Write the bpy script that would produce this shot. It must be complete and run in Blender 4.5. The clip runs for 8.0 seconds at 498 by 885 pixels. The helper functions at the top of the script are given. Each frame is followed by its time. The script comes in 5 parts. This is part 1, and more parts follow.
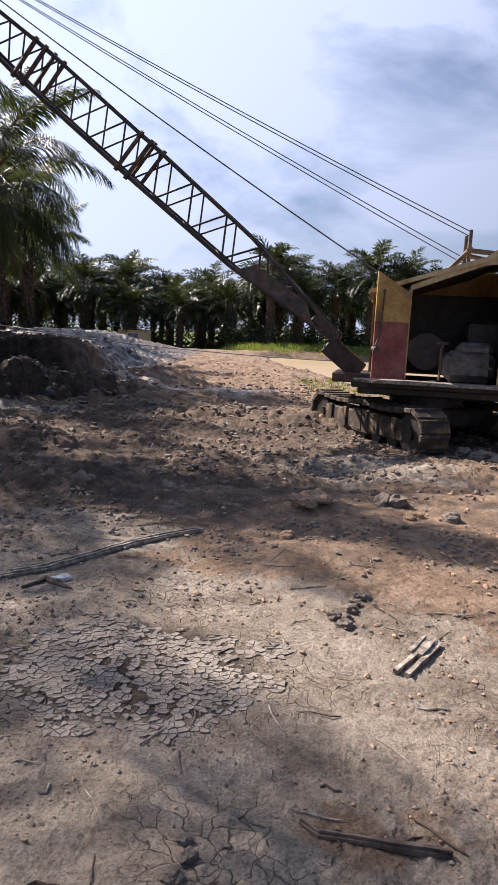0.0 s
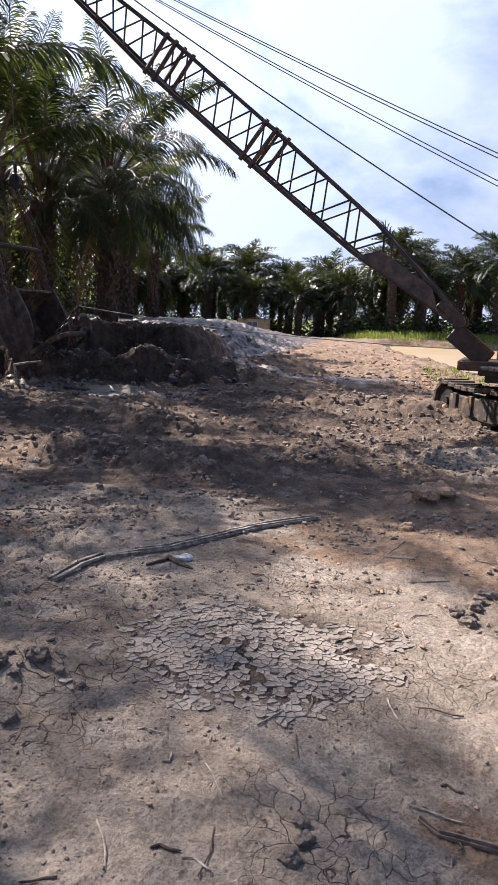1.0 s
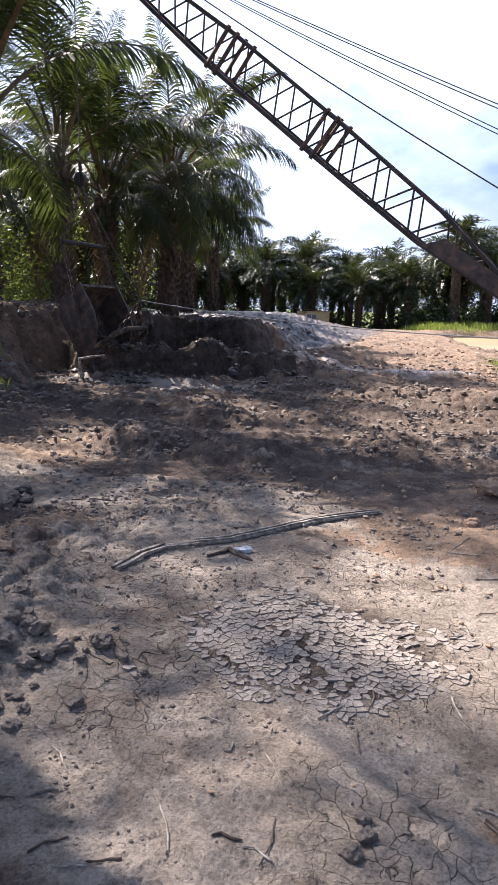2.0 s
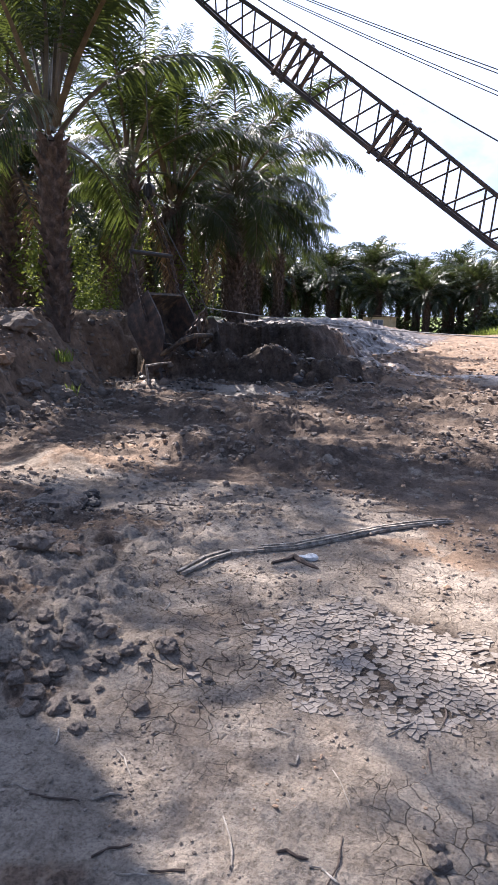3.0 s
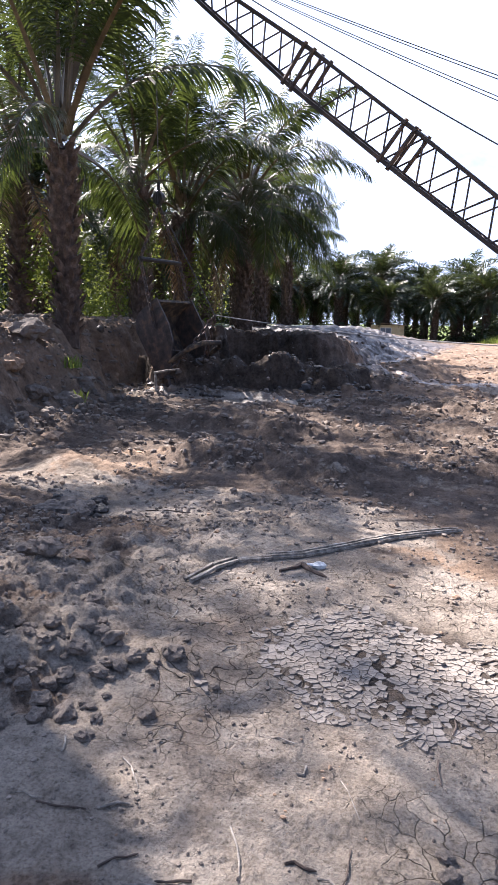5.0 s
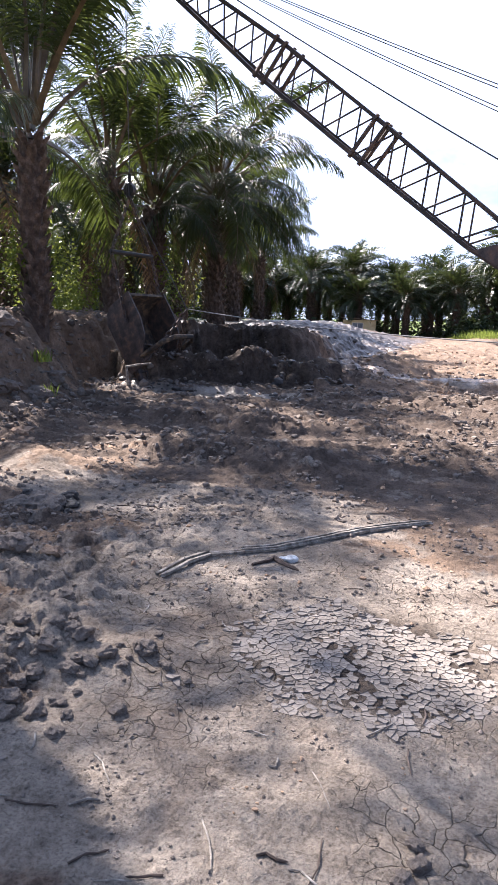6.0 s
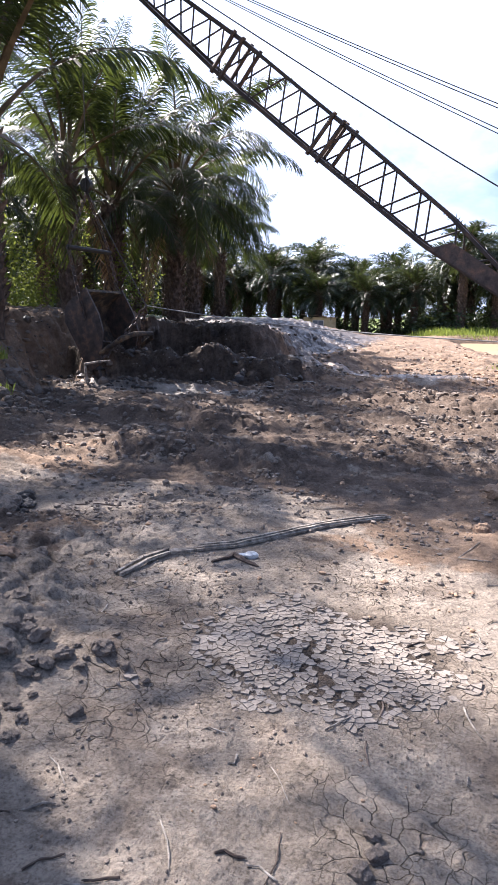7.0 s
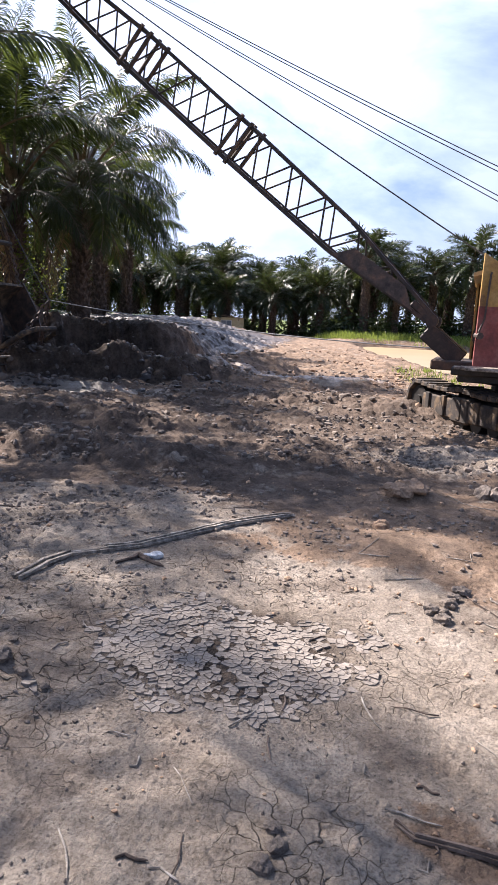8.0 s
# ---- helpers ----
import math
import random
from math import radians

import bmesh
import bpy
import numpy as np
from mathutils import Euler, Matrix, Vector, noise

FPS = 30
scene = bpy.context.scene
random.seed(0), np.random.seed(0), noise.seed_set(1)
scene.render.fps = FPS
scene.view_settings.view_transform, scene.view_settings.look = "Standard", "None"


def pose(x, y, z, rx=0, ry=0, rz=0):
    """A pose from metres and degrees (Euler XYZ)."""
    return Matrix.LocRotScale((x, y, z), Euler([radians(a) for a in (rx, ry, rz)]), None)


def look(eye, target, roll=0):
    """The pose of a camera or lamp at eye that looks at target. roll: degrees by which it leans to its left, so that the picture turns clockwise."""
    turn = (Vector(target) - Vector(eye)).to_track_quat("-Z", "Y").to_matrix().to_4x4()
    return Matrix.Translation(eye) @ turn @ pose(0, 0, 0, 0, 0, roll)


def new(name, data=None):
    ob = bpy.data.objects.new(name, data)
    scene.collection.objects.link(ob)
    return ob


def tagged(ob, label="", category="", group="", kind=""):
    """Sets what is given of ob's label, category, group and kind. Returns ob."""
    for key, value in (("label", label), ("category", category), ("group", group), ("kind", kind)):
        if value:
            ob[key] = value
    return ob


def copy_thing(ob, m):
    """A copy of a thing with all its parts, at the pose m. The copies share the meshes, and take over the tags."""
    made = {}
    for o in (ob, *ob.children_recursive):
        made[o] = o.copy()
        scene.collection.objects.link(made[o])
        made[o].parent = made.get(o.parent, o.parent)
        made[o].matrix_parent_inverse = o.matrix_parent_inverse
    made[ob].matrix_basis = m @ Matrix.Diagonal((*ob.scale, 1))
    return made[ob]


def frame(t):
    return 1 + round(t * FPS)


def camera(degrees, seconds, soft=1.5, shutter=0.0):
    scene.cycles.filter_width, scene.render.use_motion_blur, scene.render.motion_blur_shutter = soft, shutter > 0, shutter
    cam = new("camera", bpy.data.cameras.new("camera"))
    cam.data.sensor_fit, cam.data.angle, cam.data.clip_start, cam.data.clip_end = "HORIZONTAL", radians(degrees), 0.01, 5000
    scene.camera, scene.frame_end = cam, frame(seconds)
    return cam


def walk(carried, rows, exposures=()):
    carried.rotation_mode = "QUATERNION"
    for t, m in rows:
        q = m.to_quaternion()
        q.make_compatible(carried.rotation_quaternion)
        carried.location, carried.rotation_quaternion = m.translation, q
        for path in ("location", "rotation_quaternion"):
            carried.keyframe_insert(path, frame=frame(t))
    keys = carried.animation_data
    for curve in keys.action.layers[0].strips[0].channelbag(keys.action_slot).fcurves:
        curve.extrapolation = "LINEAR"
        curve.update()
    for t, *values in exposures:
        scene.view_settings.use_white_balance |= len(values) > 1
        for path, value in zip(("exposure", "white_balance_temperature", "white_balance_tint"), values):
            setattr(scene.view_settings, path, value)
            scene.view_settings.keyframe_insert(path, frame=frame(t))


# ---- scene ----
EXPOSURES = [(0.0, 1.3, 5580, 18), (1.0, 1.55, 5480, 18), (2.0, 1.85, 5380, 18), (3.5, 2.12, 5270, 18), (5.5, 2.2, 5270, 18), (7.0, 2.1, 5280, 18), (8.0, 1.8, 5380, 18)]
cam = camera(41.18, 8.0)
# seconds, eye, yaw, pitch, roll: a hand-held turn on one spot
ROWS = [
    (0.0, 0.000, 0.000, 1.700, -0.00, -9.30, -2.70),
    (0.5, -0.010, 0.003, 1.692, 5.66, -10.00, -1.96),
    (1.0, -0.035, 0.006, 1.685, 10.05, -10.70, -2.28),
    (1.5, -0.040, 0.017, 1.676, 12.75, -11.05, -1.57),
    (2.0, -0.050, 0.013, 1.678, 15.07, -11.45, -1.56),
    (2.2, -0.051, 0.008, 1.678, 16.64, -11.36, -1.27),
    (3.3, -0.081, 0.071, 1.654, 20.87, -10.89, -0.80),
    (3.5, -0.082, 0.068, 1.656, 20.84, -10.76, -0.82),
    (4.0, -0.089, 0.062, 1.657, 21.48, -10.71, -0.90),
    (5.5, -0.083, 0.063, 1.656, 20.69, -10.26, -1.21),
    (6.0, -0.081, 0.071, 1.650, 18.92, -10.76, -1.32),
    (6.5, -0.075, 0.078, 1.645, 18.08, -10.90, -1.13),
    (7.0, -0.061, 0.089, 1.642, 15.62, -10.91, -1.40),
    (7.5, -0.048, 0.098, 1.640, 10.28, -10.62, -2.49),
    (8.0, -0.045, 0.089, 1.641, 7.85, -10.66, -3.06),
]
walk(cam, [(t, pose(x, y, z, 90 + pitch, roll, yaw)) for t, x, y, z, yaw, pitch, roll in ROWS], EXPOSURES)
SUN_DIR = Vector((-0.625, 0.403, 0.669)).normalized()
world = bpy.data.worlds.new("sky")
scene.world = world
world.use_nodes = True
wn, wl = world.node_tree.nodes, world.node_tree.links
wn.clear()
w_out = wn.new("ShaderNodeOutputWorld")
w_bg = wn.new("ShaderNodeBackground")
w_sky = wn.new("ShaderNodeTexSky")
w_sky.sky_type = "NISHITA"
w_sky.sun_disc = False
w_sky.sun_elevation = math.asin(SUN_DIR.z)
w_sky.sun_rotation = math.atan2(SUN_DIR.x, SUN_DIR.y)
w_sky.dust_density = 2.0
w_co = wn.new("ShaderNodeTexCoord")
w_map = wn.new("ShaderNodeMapping")
w_map.inputs["Scale"].default_value = (1.0, 1.0, 2.2)
w_map.inputs["Location"].default_value = (0.35, 0.1, 0.2)
w_noise = wn.new("ShaderNodeTexNoise")
w_noise.inputs["Scale"].default_value = 2.6
w_noise.inputs["Detail"].default_value = 7.0
w_noise.inputs["Roughness"].default_value = 0.55
w_noise.inputs["Distortion"].default_value = 0.4
w_ramp = wn.new("ShaderNodeValToRGB")
w_ramp.color_ramp.elements[0].position = 0.5
w_ramp.color_ramp.elements[1].position = 0.7
w_scale = wn.new("ShaderNodeVectorMath")
w_scale.operation = "SCALE"
w_scale.inputs["Scale"].default_value = 0.3
w_mix = wn.new("ShaderNodeMixRGB")
# clouds and haze glow round the sun, and grow dull away from it
w_dot = wn.new("ShaderNodeVectorMath")
w_dot.operation = "DOT_PRODUCT"
w_dot.inputs[1].default_value = SUN_DIR
w_glow = wn.new("ShaderNodeMapRange")
w_glow.interpolation_type = "SMOOTHSTEP"
w_glow.inputs["From Min"].default_value, w_glow.inputs["From Max"].default_value = -0.1, 0.95
w_glow.inputs["To Min"].default_value, w_glow.inputs["To Max"].default_value = 1.35, 3.4
w_cloud = wn.new("ShaderNodeVectorMath")
w_cloud.operation = "SCALE"
w_cloud.inputs[0].default_value = (0.94, 0.99, 1.12)
wl.new(w_co.outputs["Generated"], w_dot.inputs[0])
wl.new(w_dot.outputs["Value"], w_glow.inputs["Value"])
wl.new(w_glow.outputs["Result"], w_cloud.inputs["Scale"])
wl.new(w_cloud.outputs["Vector"], w_mix.inputs["Color2"])
# more haze low down, more open blue overhead
w_sep = wn.new("ShaderNodeSeparateXYZ")
w_low = wn.new("ShaderNodeMapRange")
w_low.inputs["From Min"].default_value, w_low.inputs["From Max"].default_value = 0.0, 0.7
w_low.inputs["To Min"].default_value, w_low.inputs["To Max"].default_value = 0.2, -0.08
w_sum = wn.new("ShaderNodeMath")
w_sum.operation = "ADD"
wl.new(w_co.outputs["Generated"], w_sep.inputs[0])
wl.new(w_sep.outputs["Z"], w_low.inputs["Value"])
wl.new(w_low.outputs["Result"], w_sum.inputs[0])
wl.new(w_noise.outputs["Fac"], w_sum.inputs[1])
wl.new(w_co.outputs["Generated"], w_map.inputs["Vector"])
wl.new(w_map.outputs["Vector"], w_noise.inputs["Vector"])
# thin cloud closes up towards the sun
w_veil = wn.new("ShaderNodeMapRange")
w_veil.inputs["From Min"].default_value, w_veil.inputs["From Max"].default_value = 0.42, 0.8
w_veil.inputs["To Min"].default_value, w_veil.inputs["To Max"].default_value = 0.0, 0.3
w_all = wn.new("ShaderNodeMath")
w_all.operation = "ADD"
wl.new(w_dot.outputs["Value"], w_veil.inputs["Value"])
wl.new(w_veil.outputs["Result"], w_all.inputs[0])
wl.new(w_sum.outputs[0], w_all.inputs[1])
wl.new(w_all.outputs[0], w_ramp.inputs["Fac"])
wl.new(w_sky.outputs["Color"], w_scale.inputs[0])
wl.new(w_ramp.outputs["Color"], w_mix.inputs["Fac"])
wl.new(w_scale.outputs["Vector"], w_mix.inputs["Color1"])
wl.new(w_mix.outputs["Color"], w_bg.inputs["Color"])
wl.new(w_bg.outputs["Background"], w_out.inputs["Surface"])
w_bg.inputs["Strength"].default_value = 0.125

sun = new("sun", bpy.data.lights.new("sun", "SUN"))
sun.data.energy = 5.0
sun.data.angle = radians(0.55)
sun.data.color = (1.0, 0.83, 0.61)
sun.matrix_world = look(SUN_DIR * 60, (0, 0, 0))


# ---- materials ----
def material(name, rough=0.7, metal=0.0):
    m = bpy.data.materials.new(name)
    m.use_nodes = True
    b = m.node_tree.nodes["Principled BSDF"]
    b.inputs["Roughness"].default_value = rough
    b.inputs["Metallic"].default_value = metal
    return m, m.node_tree.nodes, m.node_tree.links, b


def noise_node(n, l, scale, detail=4.0, rough=0.55, coord="Object"):
    co = n.new("ShaderNodeTexCoord")
    t = n.new("ShaderNodeTexNoise")
    t.inputs["Scale"].default_value, t.inputs["Detail"].default_value, t.inputs["Roughness"].default_value = scale, detail, rough
    l.new(co.outputs[coord], t.inputs["Vector"])
    return t.outputs["Fac"]


def ramp(n, l, fac, *stops):
    r = n.new("ShaderNodeValToRGB")
    e = r.color_ramp.elements
    while len(e) < len(stops):
        e.new(0.5)
    for el, (p, c) in zip(e, stops):
        el.position, el.color = p, (*c, 1) if len(c) == 3 else c
    l.new(fac, r.inputs["Fac"])
    return r.outputs["Color"]


def mix(n, l, fac, a, b, kind="MIX"):
    m = n.new("ShaderNodeMixRGB")
    m.blend_type = kind
    for sock, v in ((m.inputs["Fac"], fac), (m.inputs["Color1"], a), (m.inputs["Color2"], b)):
        if isinstance(v, (int, float)):
            sock.default_value = v
        elif isinstance(v, tuple):
            sock.default_value = (*v, 1)
        else:
            l.new(v, sock)
    return m.outputs["Color"]


def bump(n, l, b, height, strength=0.3, distance=0.02):
    u = n.new("ShaderNodeBump")
    u.inputs["Strength"].default_value, u.inputs["Distance"].default_value = strength, distance
    l.new(height, u.inputs["Height"])
    l.new(u.outputs["Normal"], b.inputs["Normal"])


def worn(name, base, dark, light, scale=6.0, rough=0.6, metal=0.0, fine=60.0, relief=0.2, per_object=0.0):
    """A surface with stains at a large scale and grain at a small one."""
    m, n, l, b = material(name, rough, metal)
    big = ramp(n, l, noise_node(n, l, scale, 6, 0.6), (0.3, dark), (0.5, base), (0.72, light))
    small = noise_node(n, l, fine, 3, 0.6)
    grain = ramp(n, l, small, (0.3, (0.72, 0.72, 0.72)), (0.7, (1.12, 1.12, 1.12)))
    col = mix(n, l, 1.0, big, grain, "MULTIPLY")
    if per_object:
        info = n.new("ShaderNodeObjectInfo")
        tint = ramp(n, l, info.outputs["Random"], (0.0, (1 - per_object,) * 3), (1.0, (1 + per_object,) * 3))
        col = mix(n, l, 1.0, col, tint, "MULTIPLY")
    l.new(col, b.inputs["Base Color"])
    bump(n, l, b, small, relief, 0.01)
    return m


def leafy(name, dark, light, through_colour, see=0.35, rough=0.38, gloss=0.4):
    """Leaves: varied greens, glossy above, with light passing through."""
    m, n, l, b = material(name, rough)
    b.inputs["Specular IOR Level"].default_value = gloss
    info = n.new("ShaderNodeObjectInfo")
    geo = n.new("ShaderNodeNewGeometry")
    tone = ramp(n, l, geo.outputs["Random Per Island"], (0.0, dark), (1.0, light))
    tint = ramp(n, l, info.outputs["Random"], (0.0, (0.75, 0.75, 0.75)), (1.0, (1.25, 1.2, 1.1)))
    col = mix(n, l, 1.0, tone, tint, "MULTIPLY")
    l.new(col, b.inputs["Base Color"])
    tr = n.new("ShaderNodeBsdfTranslucent")
    tr.inputs["Color"].default_value = (*through_colour, 1)
    ms = n.new("ShaderNodeMixShader")
    ms.inputs["Fac"].default_value = see
    l.new(b.outputs["BSDF"], ms.inputs[1])
    l.new(tr.outputs["BSDF"], ms.inputs[2])
    l.new(ms.outputs["Shader"], n["Material Output"].inputs["Surface"])
    return m


def soil():
    """Worked earth: dried grey silt, orange sandy subsoil, brown churned mud and dark wet clay."""
    m, n, l, b = material("earth", 0.95)
    b.inputs["Specular IOR Level"].default_value = 0.25
    co = n.new("ShaderNodeTexCoord")

    def attr(name):
        a = n.new("ShaderNodeAttribute")
        a.attribute_name = name
        return a.outputs["Fac"]

    def soft(a, lo, hi, scale, amount):
        # breaks the border of a zone up with noise
        add = n.new("ShaderNodeMath")
        add.operation = "MULTIPLY_ADD"
        l.new(noise_node(n, l, scale, 6, 0.65), add.inputs[0])
        add.inputs[1].default_value = amount
        l.new(a, add.inputs[2])
        return ramp(n, l, add.outputs[0], (lo + amount / 2, (0, 0, 0)), (hi + amount / 2, (1, 1, 1)))

    mud = ramp(n, l, noise_node(n, l, 2.2, 8, 0.65), (0.3, (0.062, 0.047, 0.037)), (0.5, (0.125, 0.094, 0.072)), (0.7, (0.2, 0.152, 0.116)))
    grey = ramp(n, l, noise_node(n, l, 1.6, 8, 0.62), (0.3, (0.175, 0.144, 0.113)), (0.5, (0.283, 0.239, 0.192)), (0.7, (0.385, 0.334, 0.277)))
    sand = ramp(n, l, noise_node(n, l, 3.0, 8, 0.65), (0.3, (0.13, 0.09, 0.062)), (0.52, (0.245, 0.174, 0.119)), (0.72, (0.34, 0.255, 0.185)))
    wet = ramp(n, l, noise_node(n, l, 3.5, 7, 0.65), (0.3, (0.034, 0.026, 0.02)), (0.7, (0.115, 0.09, 0.07)))
    grass = ramp(n, l, noise_node(n, l, 3.0, 6, 0.65), (0.3, (0.06, 0.09, 0.02)), (0.7, (0.17, 0.22, 0.05)))
    # carries painted shade of pit walls and plate gaps besides wet clay
    wet_and_shade = soft(attr("wet"), 0.35, 0.65, 1.3, 0.5)
    col = mix(n, l, soft(attr("sand"), 0.25, 0.9, 2.2, 1.2), mud, sand)
    col = mix(n, l, soft(attr("dry"), 0.12, 0.8, 1.9, 1.5), col, grey)
    stain = ramp(n, l, noise_node(n, l, 1.15, 7, 0.68), (0.5, (0, 0, 0)), (0.6, (0.6, 0.6, 0.6)))
    col = mix(n, l, stain, col, mud)
    col = mix(n, l, wet_and_shade, col, wet)
    col = mix(n, l, soft(attr("grass"), 0.35, 0.65, 1.0, 0.5), col, grass)
    speck = noise_node(n, l, 70.0, 3, 0.7)
    mott = noise_node(n, l, 14.0, 5, 0.7)
    col = mix(n, l, 1.0, col, ramp(n, l, mott, (0.3, (0.62, 0.6, 0.58)), (0.5, (1, 1, 1)), (0.72, (1.2, 1.19, 1.16))), "MULTIPLY")
    col = mix(n, l, 1.0, col, ramp(n, l, speck, (0.3, (0.55, 0.53, 0.5)), (0.5, (1, 1, 1)), (0.72, (1.25, 1.24, 1.2))), "MULTIPLY")
    r = n.new("ShaderNodeMapRange")
    slick = soft(attr("slick"), 0.3, 0.65, 2.4, 1.3)
    l.new(slick, r.inputs["Value"])
    r.inputs["To Min"].default_value, r.inputs["To Max"].default_value = 0.95, 0.42
    sp = n.new("ShaderNodeMapRange")
    l.new(slick, sp.inputs["Value"])
    sp.inputs["To Min"].default_value, sp.inputs["To Max"].default_value = 0.2, 0.45
    l.new(sp.outputs["Result"], b.inputs["Specular IOR Level"])
    l.new(r.outputs["Result"], b.inputs["Roughness"])
    # hairline cracks in the dry silt, grain everywhere
    warp = n.new("ShaderNodeTexNoise")
    warp.inputs["Scale"].default_value = 3.0
    l.new(co.outputs["Object"], warp.inputs["Vector"])
    vec = mix(n, l, 0.3, co.outputs["Object"], warp.outputs["Color"])
    vor = n.new("ShaderNodeTexVoronoi")
    vor.feature = "DISTANCE_TO_EDGE"
    vor.inputs["Scale"].default_value = 14.0
    l.new(vec, vor.inputs["Vector"])
    crack = ramp(n, l, vor.outputs["Distance"], (0.0, (0, 0, 0)), (0.026, (1, 1, 1)))
    some = ramp(n, l, noise_node(n, l, 0.9, 3, 0.5), (0.46, (0, 0, 0)), (0.56, (1, 1, 1)))
    gate = n.new("ShaderNodeMath")
    gate.operation = "MULTIPLY"
    l.new(some, gate.inputs[0])
    l.new(soft(attr("dry"), 0.4, 0.7, 1.9, 0.4), gate.inputs[1])
    cracked = mix(n, l, gate.outputs[0], (1.0, 1.0, 1.0), crack)
    # shade inside the cracks is put into the colour, darkening the silt there
    l.new(mix(n, l, 1.0, col, mix(n, l, cracked, (0.5, 0.47, 0.44), (1.0, 1.0, 1.0)), "MULTIPLY"), b.inputs["Base Color"])
    grain = noise_node(n, l, 26.0, 8, 0.7)
    h = mix(n, l, 0.38, mix(n, l, 0.35, grain, noise_node(n, l, 95.0, 4, 0.75)), cracked)
    bump(n, l, b, h, 1.0, 0.065)
    return m


M_EARTH = soil()
M_PLATE = worn("dried_silt", (0.215, 0.185, 0.155), (0.125, 0.107, 0.09), (0.3, 0.262, 0.222), 5.0, 0.95, fine=70, relief=0.5, per_object=0.12)
M_CLOD = worn("clay_clod", (0.2, 0.163, 0.13), (0.115, 0.093, 0.075), (0.29, 0.24, 0.195), 4.0, 0.95, fine=45, relief=0.7)
M_SANDCLOD = worn("sandy_clod", (0.36, 0.245, 0.155), (0.22, 0.145, 0.09), (0.46, 0.325, 0.215), 5.0, 0.95, fine=45, relief=0.7)
M_WETCLOD = worn("wet_clay_clod", (0.06, 0.05, 0.042), (0.03, 0.026, 0.023), (0.11, 0.09, 0.072), 4.0, 0.5, fine=45, relief=0.7)
M_LEAF = leafy("palm_leaf", (0.011, 0.018, 0.008), (0.036, 0.05, 0.02), (0.14, 0.18, 0.03), 0.2, 0.42, 0.25)
M_FARLEAF = leafy("palm_leaf_far", (0.01, 0.02, 0.009), (0.038, 0.056, 0.022), (0.12, 0.15, 0.04), 0.12, 0.4, 0.32)
M_VINE = leafy("vine_leaf", (0.03, 0.05, 0.008), (0.11, 0.15, 0.02), (0.25, 0.29, 0.05), 0.36, 0.5, 0.25)
M_DEAD = leafy("dead_leaf", (0.10, 0.065, 0.035), (0.22, 0.15, 0.085), (0.2, 0.13, 0.06), 0.15, 0.8)
M_RACHIS = worn("frond_stalk", (0.105, 0.078, 0.04), (0.055, 0.04, 0.022), (0.18, 0.13, 0.07), 5.0, 0.5)
M_BARK = worn("palm_bark", (0.085, 0.06, 0.045), (0.034, 0.025, 0.02), (0.2, 0.15, 0.115), 7.0, 0.95, fine=40, relief=0.8)
M_GRASS = leafy("grass_blade", (0.07, 0.11, 0.02), (0.2, 0.26, 0.06), (0.3, 0.36, 0.06), 0.4, 0.5)
M_YELLOW = worn("yellow_paint", (0.42, 0.255, 0.06), (0.22, 0.12, 0.045), (0.52, 0.36, 0.13), 3.0, 0.55, fine=22, relief=0.15)
M_RED = worn("oxide_red_paint", (0.24, 0.062, 0.05), (0.13, 0.04, 0.035), (0.34, 0.14, 0.115), 3.0, 0.6, fine=22, relief=0.15)
M_CREAM = worn("faded_roof_paint", (0.50, 0.38, 0.19), (0.27, 0.18, 0.09), (0.60, 0.50, 0.31), 2.6, 0.6, fine=22, relief=0.2)
M_GREEN = worn("green_paint", (0.16, 0.30, 0.22), (0.12, 0.12, 0.085), (0.30, 0.42, 0.34), 5.0, 0.6, fine=25, relief=0.2)
M_STEEL = worn("rusty_steel", (0.085, 0.065, 0.055), (0.035, 0.03, 0.028), (0.20, 0.12, 0.075), 6.0, 0.6, 0.3, fine=40, relief=0.4)
M_BOOM = worn("weathered_boom_paint", (0.042, 0.031, 0.025), (0.02, 0.016, 0.014), (0.11, 0.065, 0.04), 4.0, 0.6, 0.1, fine=30, relief=0.3)
M_CABLE = worn("wire_rope", (0.08, 0.076, 0.072), (0.045, 0.043, 0.04), (0.13, 0.125, 0.12), 9.0, 0.7, 0.1)
M_BRIGHTCABLE = worn("polished_wire_rope", (0.3, 0.29, 0.28), (0.16, 0.155, 0.15), (0.42, 0.41, 0.4), 9.0, 0.5, 0.3)
M_MUDDY = worn("mud_caked_steel", (0.05, 0.038, 0.029), (0.02, 0.017, 0.014), (0.24, 0.16, 0.085), 5.0, 0.85, fine=30, relief=0.8)
M_ENGINE = worn("grey_engine_paint", (0.12, 0.112, 0.10), (0.045, 0.042, 0.038), (0.22, 0.205, 0.18), 6.0, 0.5, 0.1)
# iron parts, and the black sheets that paint shade inside the cab
M_DARK = worn("greasy_black_iron_and_cab_shade", (0.03, 0.028, 0.026), (0.016, 0.015, 0.014), (0.06, 0.05, 0.045), 6.0, 0.5, 0.3)
M_WOOD = worn("bleached_split_wood", (0.25, 0.215, 0.175), (0.055, 0.045, 0.036), (0.52, 0.47, 0.4), 18.0, 0.9, fine=80, relief=0.6)
M_HUT = worn("cream_render", (0.62, 0.52, 0.30), (0.5, 0.4, 0.22), (0.7, 0.6, 0.38), 2.0, 0.9)
M_HUTROOF = worn("rusty_roof_sheet", (0.30, 0.2, 0.12), (0.18, 0.12, 0.08), (0.4, 0.28, 0.18), 3.0, 0.8)
M_GLASS = worn("dusty_window", (0.16, 0.2, 0.26), (0.10, 0.13, 0.17), (0.25, 0.3, 0.36), 4.0, 0.15)
